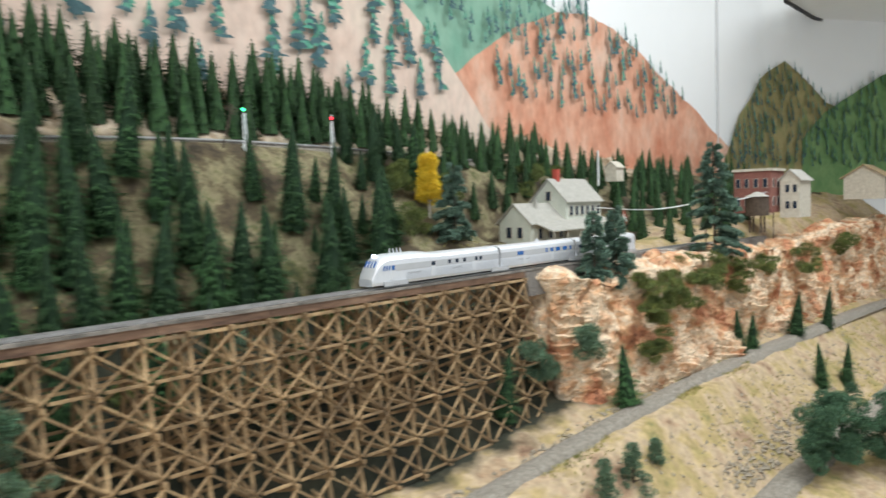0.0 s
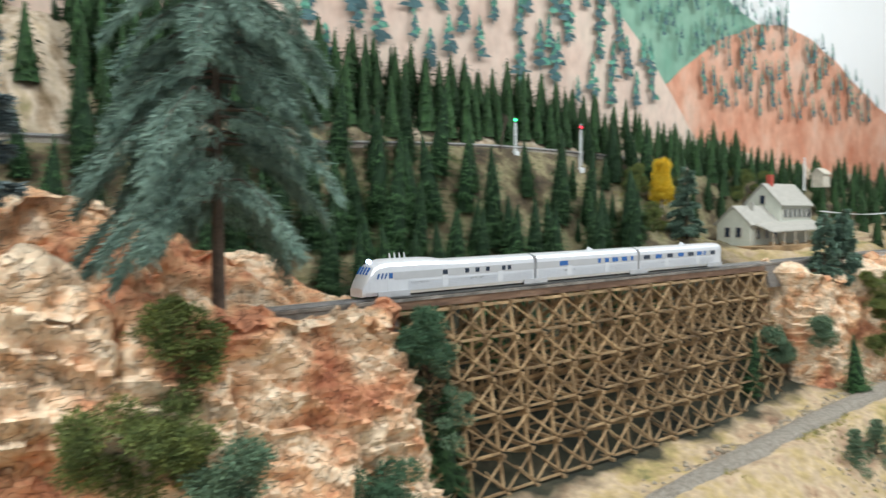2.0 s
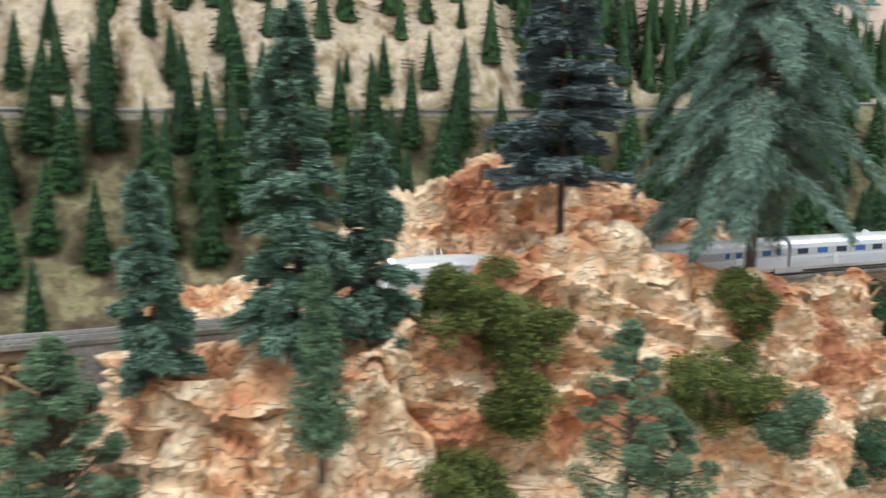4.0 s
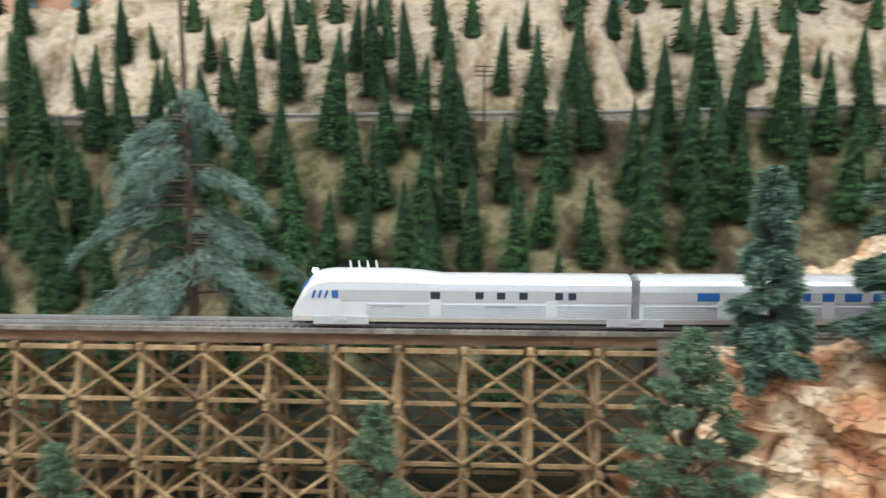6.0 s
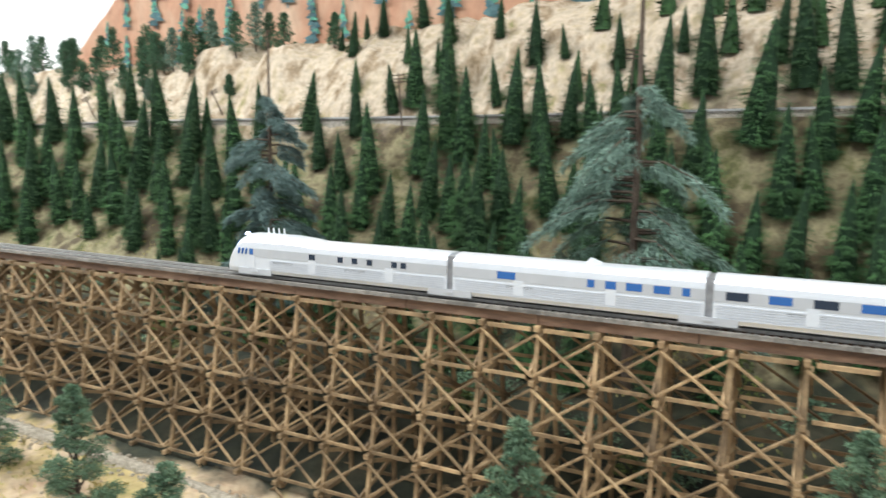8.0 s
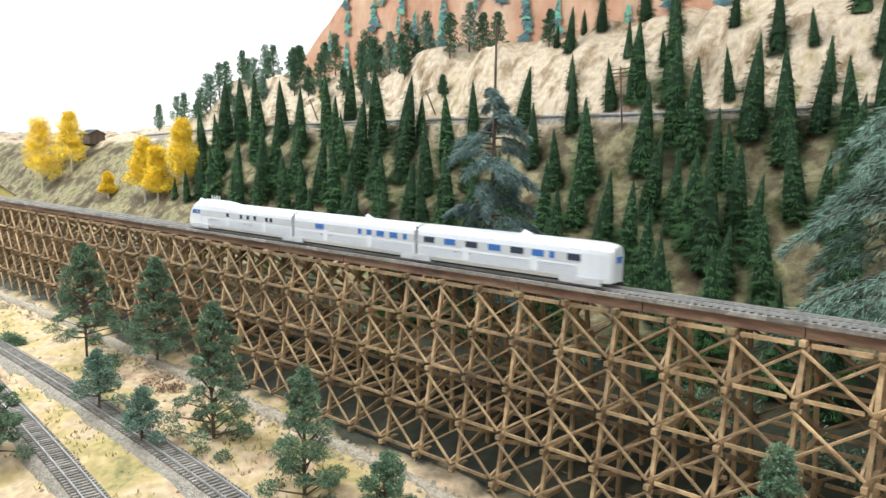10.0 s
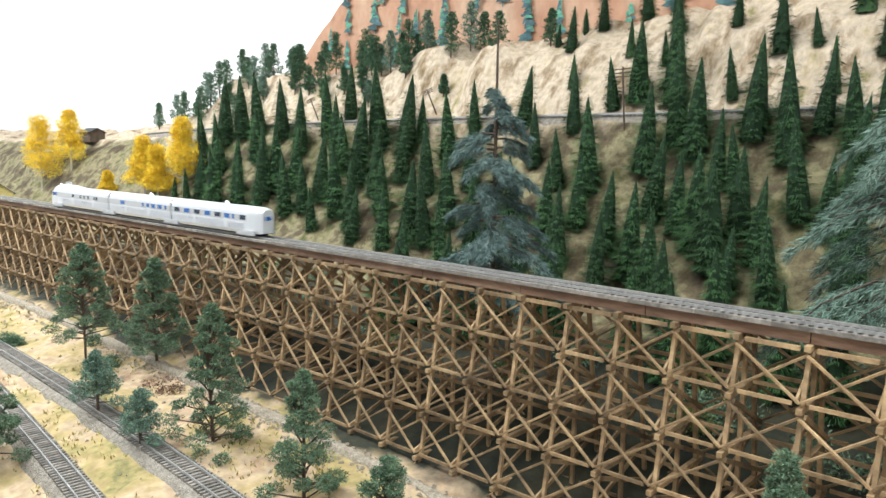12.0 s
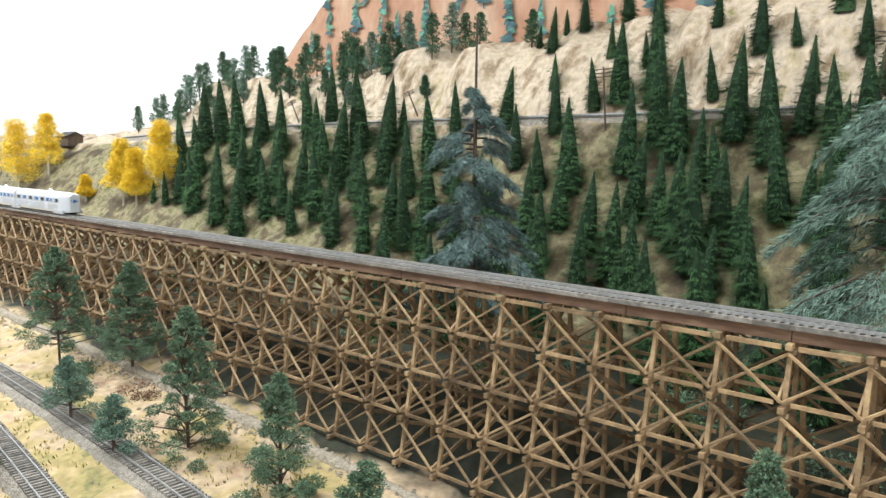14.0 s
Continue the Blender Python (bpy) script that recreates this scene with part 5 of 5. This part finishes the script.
    for x, y, h in more + [(-2.46, 0.60, 0.085), (-2.40, 0.63, 0.10), (-2.30, 0.60, 0.095), (-2.20, 0.62, 0.115), (-2.15, 0.57, 0.10), (-2.10, 0.68, 0.08), (-2.04, 0.66, 0.085), (-2.0, 0.70, 0.075), (-1.93, 0.67, 0.09), (-1.86, 0.71, 0.08), (-1.80, 0.66, 0.10), (-1.74, 0.70, 0.085),
                    (-1.66, 0.67, 0.10), (-1.58, 0.70, 0.11), (-1.50, 0.66, 0.09), (-1.42, 0.69, 0.105), (-1.33, 0.66, 0.085), (-1.20, 0.70, 0.085), (-1.225, 0.685, 0.10), (-1.16, 0.70, 0.09), (-1.02, 0.69, 0.07), (-2.05, 0.60, 0.06), (-1.88, 0.60, 0.065), (-1.76, 0.615, 0.075), (-1.62, 0.60, 0.06), (-1.95, 0.56, 0.075), (-1.22, 0.595, 0.042), (-1.46, 0.60, 0.05)]:
        clump_tree("skyline_pine", "grey-green open pine on the skyline ridge", x, y, float(land(x, y)), h, pine_clumps(rng, h, h * 0.24, 0.24, 18, h * 0.11), M_PINE if rng.random() < 0.6 else M_GREY, rng.randrange(999), trunk_r=0.0016, group="skyline pines", count=60)


build_foreground_trees()


# ---- roads and lower lines ----
M_STONES = mat("pale_stone_chips", [(0.22, 0.18, 0.13), (0.46, 0.40, 0.31)], 180, 0.95, 1.0, 300, var=0.4)
def ribbon(name, label, pts, width, material, lift=0.004, kind="structure", category="road"):
    pts = np.array(pts)
    s = np.r_[0, np.cumsum(np.linalg.norm(np.diff(pts, axis=0), axis=1))]
    u = np.linspace(0, s[-1], 120)
    px, py = np.interp(u, s, pts[:, 0]), np.interp(u, s, pts[:, 1])
    for _ in range(40):
        px[1:-1], py[1:-1] = (px[:-2] + px[2:]) / 2, (py[:-2] + py[2:]) / 2
    tx, ty = np.gradient(px), np.gradient(py)
    ln = np.hypot(tx, ty)
    v = np.linspace(-0.5, 0.5, 9)
    X, Y = px[:, None] - (ty / ln)[:, None] * v * width, py[:, None] + (tx / ln)[:, None] * v * width
    zc = land(px, py, False)
    for _ in range(30):
        zc[1:-1] = (zc[:-2] + zc[2:]) / 2
    Z = zc[:, None] + lift + 0.003 - 0.016 * np.abs(v * 2) ** 4 + 0.0018 * fbm(X * 90, Y * 90, 0.2, 3)
    tagged(new(name, grid_mesh(name, X, Y, Z, material)), label, category, kind=kind)
    return px, py, zc + lift + 0.003, tx / ln, ty / ln


def laid_track(label, line, gauge=0.0165, step=0.0068, bright=False):
    px, py, pz, tx, ty = line
    tr = root("lower_track", label, "railway track", kind="structure")
    for s in (-1, 1):
        g = Geo()
        for i in range(len(px) - 1):
            a = (px[i] - s * ty[i] * gauge / 2, py[i] + s * tx[i] * gauge / 2, pz[i] + 0.0036)
            b = (px[i + 1] - s * ty[i + 1] * gauge / 2, py[i + 1] + s * tx[i + 1] * gauge / 2, pz[i + 1] + 0.0036)
            g.beam(a, b, 0.0013, 0.0024)
        part("rail", g, M_RAIL, tr)
    sl = np.r_[0, np.cumsum(np.hypot(np.diff(px), np.diff(py)))]
    g = Geo()
    for u in np.arange(0, sl[-1], step):
        x, y, z, a, b = (float(np.interp(u, sl, q)) for q in (px, py, pz, tx, ty))
        g.beam((x + b * 0.0145, y - a * 0.0145, z + 0.0006), (x - b * 0.0145, y + a * 0.0145, z + 0.0006), 0.0032, 0.0024)
    part("tie_rest", g, M_TIE, tr, "row of weathered ties", kind="stuff")


ribbon("road", "grey gravel road below the cliff", [(0.95, -0.13), (1.25, -0.09), (1.575, -0.082), (1.9, -0.078), (2.315, -0.080), (2.8, -0.10), (3.4, -0.12), (4.1, -0.16)], 0.050, M_ROAD)
ribbon("road", "grey gravel track on the valley floor", [(1.6, -0.34), (2.01, -0.25), (2.4, -0.27), (3.0, -0.30), (4.0, -0.33)], 0.07, M_ROAD)
ribbon("road", "strip of grey stones along the trestle foot", [(-2.6, -0.065), (-1.4, -0.068), (-0.657, -0.072), (-0.3, -0.080), (0.1, -0.09)], 0.020, M_STONES)
laid_track("weathered lower track in sandy ballast", ribbon("ballast", "sandy grey ballast of the lower line", [(-2.6, -0.13), (-2.0, -0.175), (-1.53, -0.188), (-1.2, -0.194), (-0.88, -0.208), (-0.3, -0.25)], 0.058, M_ROAD))
laid_track("lower track in dark grey ballast", ribbon("ballast", "dark grey ballast of the front line", [(-2.4, -0.18), (-1.75, -0.222), (-1.317, -0.256), (-1.115, -0.274), (-0.96, -0.288), (-0.4, -0.35)], 0.050, M_ROAD))
laid_track("upper line on a shelf along the hillside", ribbon("ballast", "grey ballast of the upper line", [(x, float(upper_y(x))) for x in (-2.4, -0.9, -0.6, -0.2, 0.5, 1.3, 1.7, 2.2)], 0.042, M_ROAD))


# ---- lineside things ----
M_SIGNAL = glossy("pale_signal_paint", (0.78, 0.80, 0.80), 0.5)
M_RED = glow("red_lamp", (1.0, 0.03, 0.05), 4.0)
M_GREEN = glow("green_lamp", (0.05, 1.0, 0.35), 4.0)


def build_signal(x, y, z, h, lamp, lab):
    t = root("signal_mast", lab, "railway signal", "signals on the upper line", m=pose(x, y, z))
    g = Geo()
    g.box(-0.006, 0.006, -0.006, 0.006, -0.01, 0.004)
    part("base", g, M_SIGNAL, t)
    for dx in (-0.0035, 0.0035):
        g = Geo()
        g.beam((dx, 0, 0), (dx * 0.4, 0, h), 0.0016, 0.0016)
        part("mast", g, M_SIGNAL, t)
    for k in range(6):
        g = Geo()
        zz = h * (k + 0.5) / 7
        g.beam((-0.004, 0, zz), (0.004, 0, zz + h * 0.05), 0.0010, 0.0010)
        part("rung", g, M_SIGNAL, t)
    g = Geo()
    g.tube([(0, -0.001, h * 0.93), (-0.003, -0.003, h * 0.93)], [0.0048, 0.0048], 10)
    part("target", g, M_DARK, t)
    g = Geo()
    g.tube([(-0.003, -0.003, h * 0.93), (-0.006, -0.006, h * 0.93)], [0.0026, 0.0026], 8)
    part("lamp", g, lamp, t)


build_signal(1.563, 0.428, float(land(1.563, 0.428)), 0.070, M_GREEN, "pale lattice signal mast with a green lamp")
build_signal(1.736, 0.408, float(land(1.736, 0.408)), 0.095, M_RED, "pale lattice signal mast with a red lamp")


def build_pole(x, y, h, lean, lab="dark wooden telegraph pole with cross arms"):
    t = root("telegraph_pole", lab, "pole", "telegraph poles", m=pose(x, y, float(land(x, y)), 0, lean, 20))
    g = Geo()
    g.tube([(0, 0, -0.01), (0, 0, h)], [0.0018, 0.0014], 6)
    part("post", g, M_BARK, t)
    for zz in (h * 0.96, h * 0.90, h * 0.84):
        g = Geo()
        g.beam((-0.012, 0, zz), (0.012, 0, zz), 0.0016, 0.0016)
        part("cross_arm", g, M_BARK, t)


for x, y, h, lean in ((-0.736, 0.484, 0.096, -4), (-1.212, 0.565, 0.055, -24), (-1.60, 0.565, 0.056, -24), (-2.0, 0.57, 0.056, -14), (0.016, 0.425, 0.098, 0), (-0.367, 0.510, 0.097, 2), (1.519, 0.427, 0.080, 22), (0.55, 0.425, 0.09, 0)):
    build_pole(x, y, h, lean)


# ---- station and town ----
M_SIDING = mat("pale_green_siding", [(0.52, 0.54, 0.46), (0.62, 0.63, 0.55)], 30, 0.8, 0.1, var=0.06)
M_ROOF = mat("grey_shingle_roof", [(0.36, 0.34, 0.30), (0.47, 0.45, 0.40)], 90, 0.9, 0.3, var=0.12)
M_BRICK = mat("red_brick_wall", [(0.20, 0.075, 0.06), (0.30, 0.125, 0.095)], 120, 0.9, 0.3)
M_YELLOWISH = mat("pale_yellow_siding", [(0.55, 0.45, 0.16), (0.66, 0.56, 0.24)], 30, 0.8, 0.1, var=0.08)
M_TAN = mat("tan_roof", [(0.45, 0.33, 0.18), (0.58, 0.45, 0.28)], 60, 0.9, 0.2)
M_CHIM = mat("red_chimney", [(0.42, 0.06, 0.04), (0.5, 0.09, 0.06)], 60, 0.8, 0.2)


def gable_block(t, x0, x1, y0, y1, z0, ze, zr, wall=M_SIDING, roof=M_ROOF, over=0.006, name="wall"):
    ym = (y0 + y1) / 2
    g = Geo()
    vs = [(x, y, z) for x in (x0, x1) for y, z in ((y0, z0), (y1, z0), (y1, ze), (ym, zr), (y0, ze))]
    g.add(vs, [(0, 1, 2, 3, 4), (9, 8, 7, 6, 5), (0, 5, 6, 1), (0, 4, 9, 5), (1, 6, 7, 2), (2, 7, 8, 3), (3, 8, 9, 4)])
    part(name, g, wall, t)
    for ya, yb in ((y0, ym), (y1, ym)):
        s = (zr - ze) / (ym - y0)
        g = Geo()
        e = -over if ya < ym else over
        za = ze - over * s
        vs = [(x, y, z + d) for d in (0.0006, 0.003) for x, y, z in ((x0 - over, ya + e, za), (x1 + over, ya + e, za), (x1 + over, yb, zr), (x0 - over, yb, zr))]
        g.add(vs, [(0, 1, 2, 3), (7, 6, 5, 4), (0, 4, 5, 1), (1, 5, 6, 2), (2, 6, 7, 3), (3, 7, 4, 0)])
        part("roof_slope", g, roof, t)


def pane_at(t, x, y, z, w, h, face, m=M_GLASS_D, name="window"):
    """A framed window on a wall that faces -x or -y."""
    fr, gl = Geo(), Geo()
    if face == "x":
        fr.box(x - 0.0012, x + 0.0005, y - w / 2 - 0.001, y + w / 2 + 0.001, z - 0.001, z + h + 0.001)
        gl.box(x - 0.0018, x, y - w / 2, y + w / 2, z, z + h)
    else:
        fr.box(x - w / 2 - 0.001, x + w / 2 + 0.001, y - 0.0012, y + 0.0005, z - 0.001, z + h + 0.001)
        gl.box(x - w / 2, x + w / 2, y - 0.0018, y, z, z + h)
    ob = part(name, gl, m, t)
    part("frame", fr, M_PALE, ob)


def build_station():
    t = root("station", "pale green wooden railway station with grey shingle roofs", "building")
    gable_block(t, 2.117, 2.27, 0.236, 0.317, 0.026, 0.080, 0.118)
    gable_block(t, 2.25, 2.40, 0.232, 0.322, 0.026, 0.125, 0.172)
    g = Geo()
    g.box(2.275, 2.287, 0.270, 0.282, 0.160, 0.196)
    part("chimney", g, M_CHIM, t)
    g = Geo()
    g.box(2.175, 2.182, 0.262, 0.269, 0.10, 0.128)
    part("vent_pipe", g, M_ROOF, t)
    g = Geo()
    g.add([(2.13, 0.236, 0.078), (2.41, 0.236, 0.084), (2.41, 0.190, 0.062), (2.13, 0.190, 0.060), (2.13, 0.236, 0.081), (2.41, 0.236, 0.087), (2.41, 0.190, 0.065), (2.13, 0.190, 0.063)],
          [(0, 1, 2, 3), (7, 6, 5, 4), (0, 4, 5, 1), (1, 5, 6, 2), (2, 6, 7, 3), (3, 7, 4, 0)])
    part("porch_roof", g, M_ROOF, t)
    for x in np.linspace(2.14, 2.40, 6):
        g = Geo()
        g.beam((x, 0.193, 0.022), (x, 0.193, 0.062), 0.002, 0.002)
        part("porch_post", g, M_PALE, t)
    g = Geo()
    g.box(2.06, 2.42, 0.180, 0.236, 0.012, 0.030)
    part("platform", g, M_WOOD, t, "weathered plank platform")
    for x in (2.15, 2.19, 2.23, 2.30, 2.35):
        pane_at(t, x, 0.235, 0.045, 0.012, 0.022, "y")
    for x in np.linspace(2.268, 2.385, 6):
        pane_at(t, float(x), 0.231, 0.092, 0.011, 0.020, "y")
    for y, z in ((0.262, 0.048), (0.290, 0.048)):
        pane_at(t, 2.116, y, z, 0.012, 0.022, "x")
    pane_at(t, 2.249, 0.277, 0.125, 0.012, 0.020, "x")
    for k, (x, y) in enumerate(((2.16, 0.205), (2.20, 0.200), (2.27, 0.205), (2.33, 0.198))):
        c = root("baggage_crate", "small wooden crate on the station platform", "crate", "platform crates", m=pose(x, y, 0.030, 0, 0, 17 * k))
        g = Geo()
        g.box(-0.006, 0.006, -0.004, 0.004, 0, 0.007)
        part("box", g, M_WOOD, c)
        g = Geo()
        g.box(-0.0065, 0.0065, -0.0045, 0.0045, 0.007, 0.008)
        part("lid", g, M_TAN, c)


build_station()


def build_flag():
    t = root("flagpole", "tall pale flagpole with a small red and white flag", "flagpole", m=pose(2.215, 0.075, 0.005))
    g = Geo()
    g.tube([(0, 0, 0), (0, 0, 0.105)], [0.0012, 0.0009], 6)
    part("pole", g, M_PALE, t)
    for k, m in ((0, M_CHIM), (1, M_WHITE), (2, M_CHIM)):
        g = Geo()
        z = 0.098 - 0.008 * k
        g.add([(0, 0, z), (-0.010, -0.012, z - 0.010), (-0.010, -0.012, z - 0.018), (0, 0, z - 0.008), (0.0006, 0.0006, z), (-0.0094, -0.0114, z - 0.010), (-0.0094, -0.0114, z - 0.018), (0.0006, 0.0006, z - 0.008)],
              [(0, 1, 2, 3), (7, 6, 5, 4), (0, 4, 5, 1), (1, 5, 6, 2), (2, 6, 7, 3), (3, 7, 4, 0)])
        part("flag_stripe", g, m, t)
    s = root("lineside_shed", "small grey metal equipment box beside the line", "shed", m=pose(2.30, 0.02, -0.012))
    g = Geo()
    g.box(-0.012, 0.012, -0.012, 0.012, 0, 0.026)
    part("cabinet", g, M_SIGNAL, s)
    g = Geo()
    g.box(-0.014, 0.014, -0.014, 0.014, 0.026, 0.029)
    part("lid", g, M_ROOF, s)
    for k, (x, y) in enumerate(((2.16, 0.10), (2.60, 0.06), (3.0, 0.03))):
        build_pole(x, y, 0.11, 0, "thin line pole carrying wires past the station")
    for dy in (-0.006, 0.0, 0.006):
        g = Geo()
        for (xa, ya, za), (xb, yb, zb) in (((2.16, 0.10, 0.108), (2.60, 0.06, 0.115)), ((2.60, 0.06, 0.115), (3.0, 0.03, 0.14))):
            pts = [(xa + (xb - xa) * q, ya + (yb - ya) * q + dy, za + (zb - za) * q - 0.012 * math.sin(math.pi * q)) for q in np.linspace(0, 1, 9)]
            g.tube(pts, [0.0005] * 9, 4)
        tagged(part("line_wire", g, M_SIGNAL), "thin slack line wire between poles", "wire", "line wires")


build_flag()


def build_town():
    t = root("brick_building", "two-storey red brick building with pale cornice", "building")
    z = 0.075
    g = Geo()
    g.box(2.95, 3.06, 0.02, 0.12, z, z + 0.115)
    part("wall", g, M_BRICK, t)
    g = Geo()
    g.box(2.946, 3.064, 0.016, 0.124, z + 0.115, z + 0.122)
    part("cornice", g, M_PALE, t)
    for zz in (0.02, 0.07):
        for y in (0.035, 0.060, 0.085, 0.108):
            pane_at(t, 2.95, y, z + zz, 0.010, 0.024, "x")
        for x in (2.97, 3.005, 3.04):
            pane_at(t, x, 0.02, z + zz, 0.010, 0.024, "y")
    t = root("white_building", "narrow pale grey wooden building", "building")
    gable_block(t, 3.00, 3.10, -0.040, 0.012, 0.06, 0.165, 0.190, M_PALE)
    for zz in (0.085, 0.130):
        for y in (-0.027, -0.008):
            pane_at(t, 3.0, y, zz, 0.010, 0.020, "x")
    t = root("water_tank", "dark brown wooden water tank on posts", "water tank", m=pose(2.87, 0.03, 0.045))
    g = Geo()
    g.tube([(0, 0, 0.025), (0, 0, 0.075)], [0.030, 0.029], 18)
    part("tub", g, M_BARK, t)
    g = Geo()
    g.tube([(0, 0, 0.075), (0, 0, 0.088)], [0.033, 0.003], 18)
    part("roof_cone", g, M_ROOF, t)
    for a in range(4):
        g = Geo()
        g.beam((0.02 * math.cos(a * 1.57 + 0.8), 0.02 * math.sin(a * 1.57 + 0.8), -0.02), (0.02 * math.cos(a * 1.57 + 0.8), 0.02 * math.sin(a * 1.57 + 0.8), 0.026), 0.004, 0.004)
        part("leg", g, M_BARK, t)
    t = root("tan_roofed_house", "pale house with a broad tan roof", "building")
    gable_block(t, 3.80, 3.92, -0.09, 0.04, 0.10, 0.18, 0.22, M_PALE, M_TAN, 0.012)
    t = root("white_shack", "small white lineside shack", "building")
    gable_block(t, 2.54, 2.58, 0.265, 0.295, 0.17, 0.205, 0.218, M_PALE, M_PALE, 0.003)
    g = Geo()
    g.tube([(2.53, 0.31, 0.16), (2.53, 0.31, 0.25)], [0.003, 0.002], 6)
    part("stack", g, M_SIGNAL, t)
    t = root("yellow_house", "small pale yellow house with a grey roof beside the line", "building")
    zh = float(land(-2.86, 0.22)) - 0.004
    gable_block(t, -2.96, -2.80, 0.19, 0.27, zh, zh + 0.075, zh + 0.105, M_YELLOWISH, M_ROOF, 0.008)
    for y in (0.21, 0.25):
        pane_at(t, -2.80, y, zh + 0.035, 0.012, 0.020, "x")
    t = root("dark_cabin", "dark weathered cabin on the brown hilltop", "building")
    zc = float(land(-2.72, 0.5)) - 0.006
    gable_block(t, -2.76, -2.68, 0.47, 0.52, zc, zc + 0.032, zc + 0.045, M_BARK, M_DARK, 0.004)


build_town()


# ---- ceiling and the room's other walls ----
def build_room():
    g = Geo()
    g.box(-3.6, 4.6, -2.6, 1.2, 2.0, 2.05)
    tagged(part("ceiling", g, M_WHITE), "plain white ceiling", "ceiling", kind="structure")
    g = Geo()
    edge = [(3.25, -0.10), (3.55, 0.13), (3.812, 0.241), (4.183, 0.242), (4.528, 0.196), (4.76, 0.091), (4.9, -1.2), (3.25, -1.2)]
    n = len(edge)
    g.add([(x, y, z) for z in (0.85, 0.93) for x, y in edge], [tuple(range(n)), tuple(range(n, 2 * n))[::-1]] + [(i, (i + 1) % n, n + (i + 1) % n, n + i) for i in range(n)])
    tagged(part("valance", g, M_WHITE), "white curved lighting canopy over the layout", "valance", kind="structure")
    g = Geo()
    for (xa, ya), (xb, yb) in zip(edge[2:5], edge[3:6]):
        g.beam((xa, ya, 0.846), (xb, yb, 0.846), 0.012, 0.010)
    tagged(part("trim", g, M_DARK), "dark rubber edge of the lighting canopy", "trim", kind="structure")


build_room()


# ---- loose stones and tufts ----
def build_scatter():
    rng = random.Random(61)
    stones, tufts = Geo(), Geo()

    def stone(x, y, r):
        z = float(land(x, y)) + r * 0.2
        pts = [(x + r * rng.uniform(0.6, 1.2) * a, y + r * rng.uniform(0.6, 1.2) * b, z + r * rng.uniform(0.5, 1.0) * c) for a, b, c in ((1, 0, 0), (0, 1, 0), (-1, 0, 0), (0, -1, 0), (0, 0, 1), (0, 0, -1))]
        stones.add(pts, [(0, 1, 4), (1, 2, 4), (2, 3, 4), (3, 0, 4), (1, 0, 5), (2, 1, 5), (3, 2, 5), (0, 3, 5)])

    for x0, x1, y0, y1, n, r in ((-2.2, 0.1, -0.095, -0.055, 1500, 0.0032), (1.3, 3.4, -0.07, -0.045, 500, 0.0045), (1.6, 3.2, -0.24, -0.14, 500, 0.0035), (-2.0, -0.4, -0.34, -0.10, 500, 0.0025), (2.0, 2.6, -0.24, -0.20, 260, 0.006)):
        for _ in range(n):
            stone(rng.uniform(x0, x1), rng.uniform(y0, y1), r * rng.uniform(0.4, 1.3))
    for x0, x1, y0, y1, n in ((-2.2, 0.1, -0.32, -0.06, 3200), (1.2, 3.4, -0.30, -0.06, 3600), (-1.7, 2.0, 0.12, 0.36, 3500), (1.2, 3.0, -0.115, -0.10, 900)):
        for _ in range(n):
            x, y = rng.uniform(x0, x1), rng.uniform(y0, y1)
            if float(vnoise(x * 9, y * 9, 3.3)) < -0.02:
                continue
            z = float(land(x, y))
            for _k in range(3):
                leaf(tufts, (x + rng.uniform(-0.003, 0.003), y + rng.uniform(-0.003, 0.003), z - 0.001), (rng.uniform(-0.6, 0.6), rng.uniform(-0.6, 0.6), 1), rng.uniform(0.003, 0.008), 0.0016, rng)
    tagged(part("loose_stones", stones, M_STONES), "pale loose stones along tracks and cliffs", "stones", kind="stuff")
    tagged(part("grass_tufts", tufts, M_GRASS), "olive and straw-coloured tufts of dry grass", "grass", kind="stuff")


M_GRASS = mat("dry_grass", [(0.16, 0.17, 0.05), (0.42, 0.36, 0.13), (0.10, 0.15, 0.04)], 9, 0.95, 0.0, island=0.35)
build_scatter()


motions()
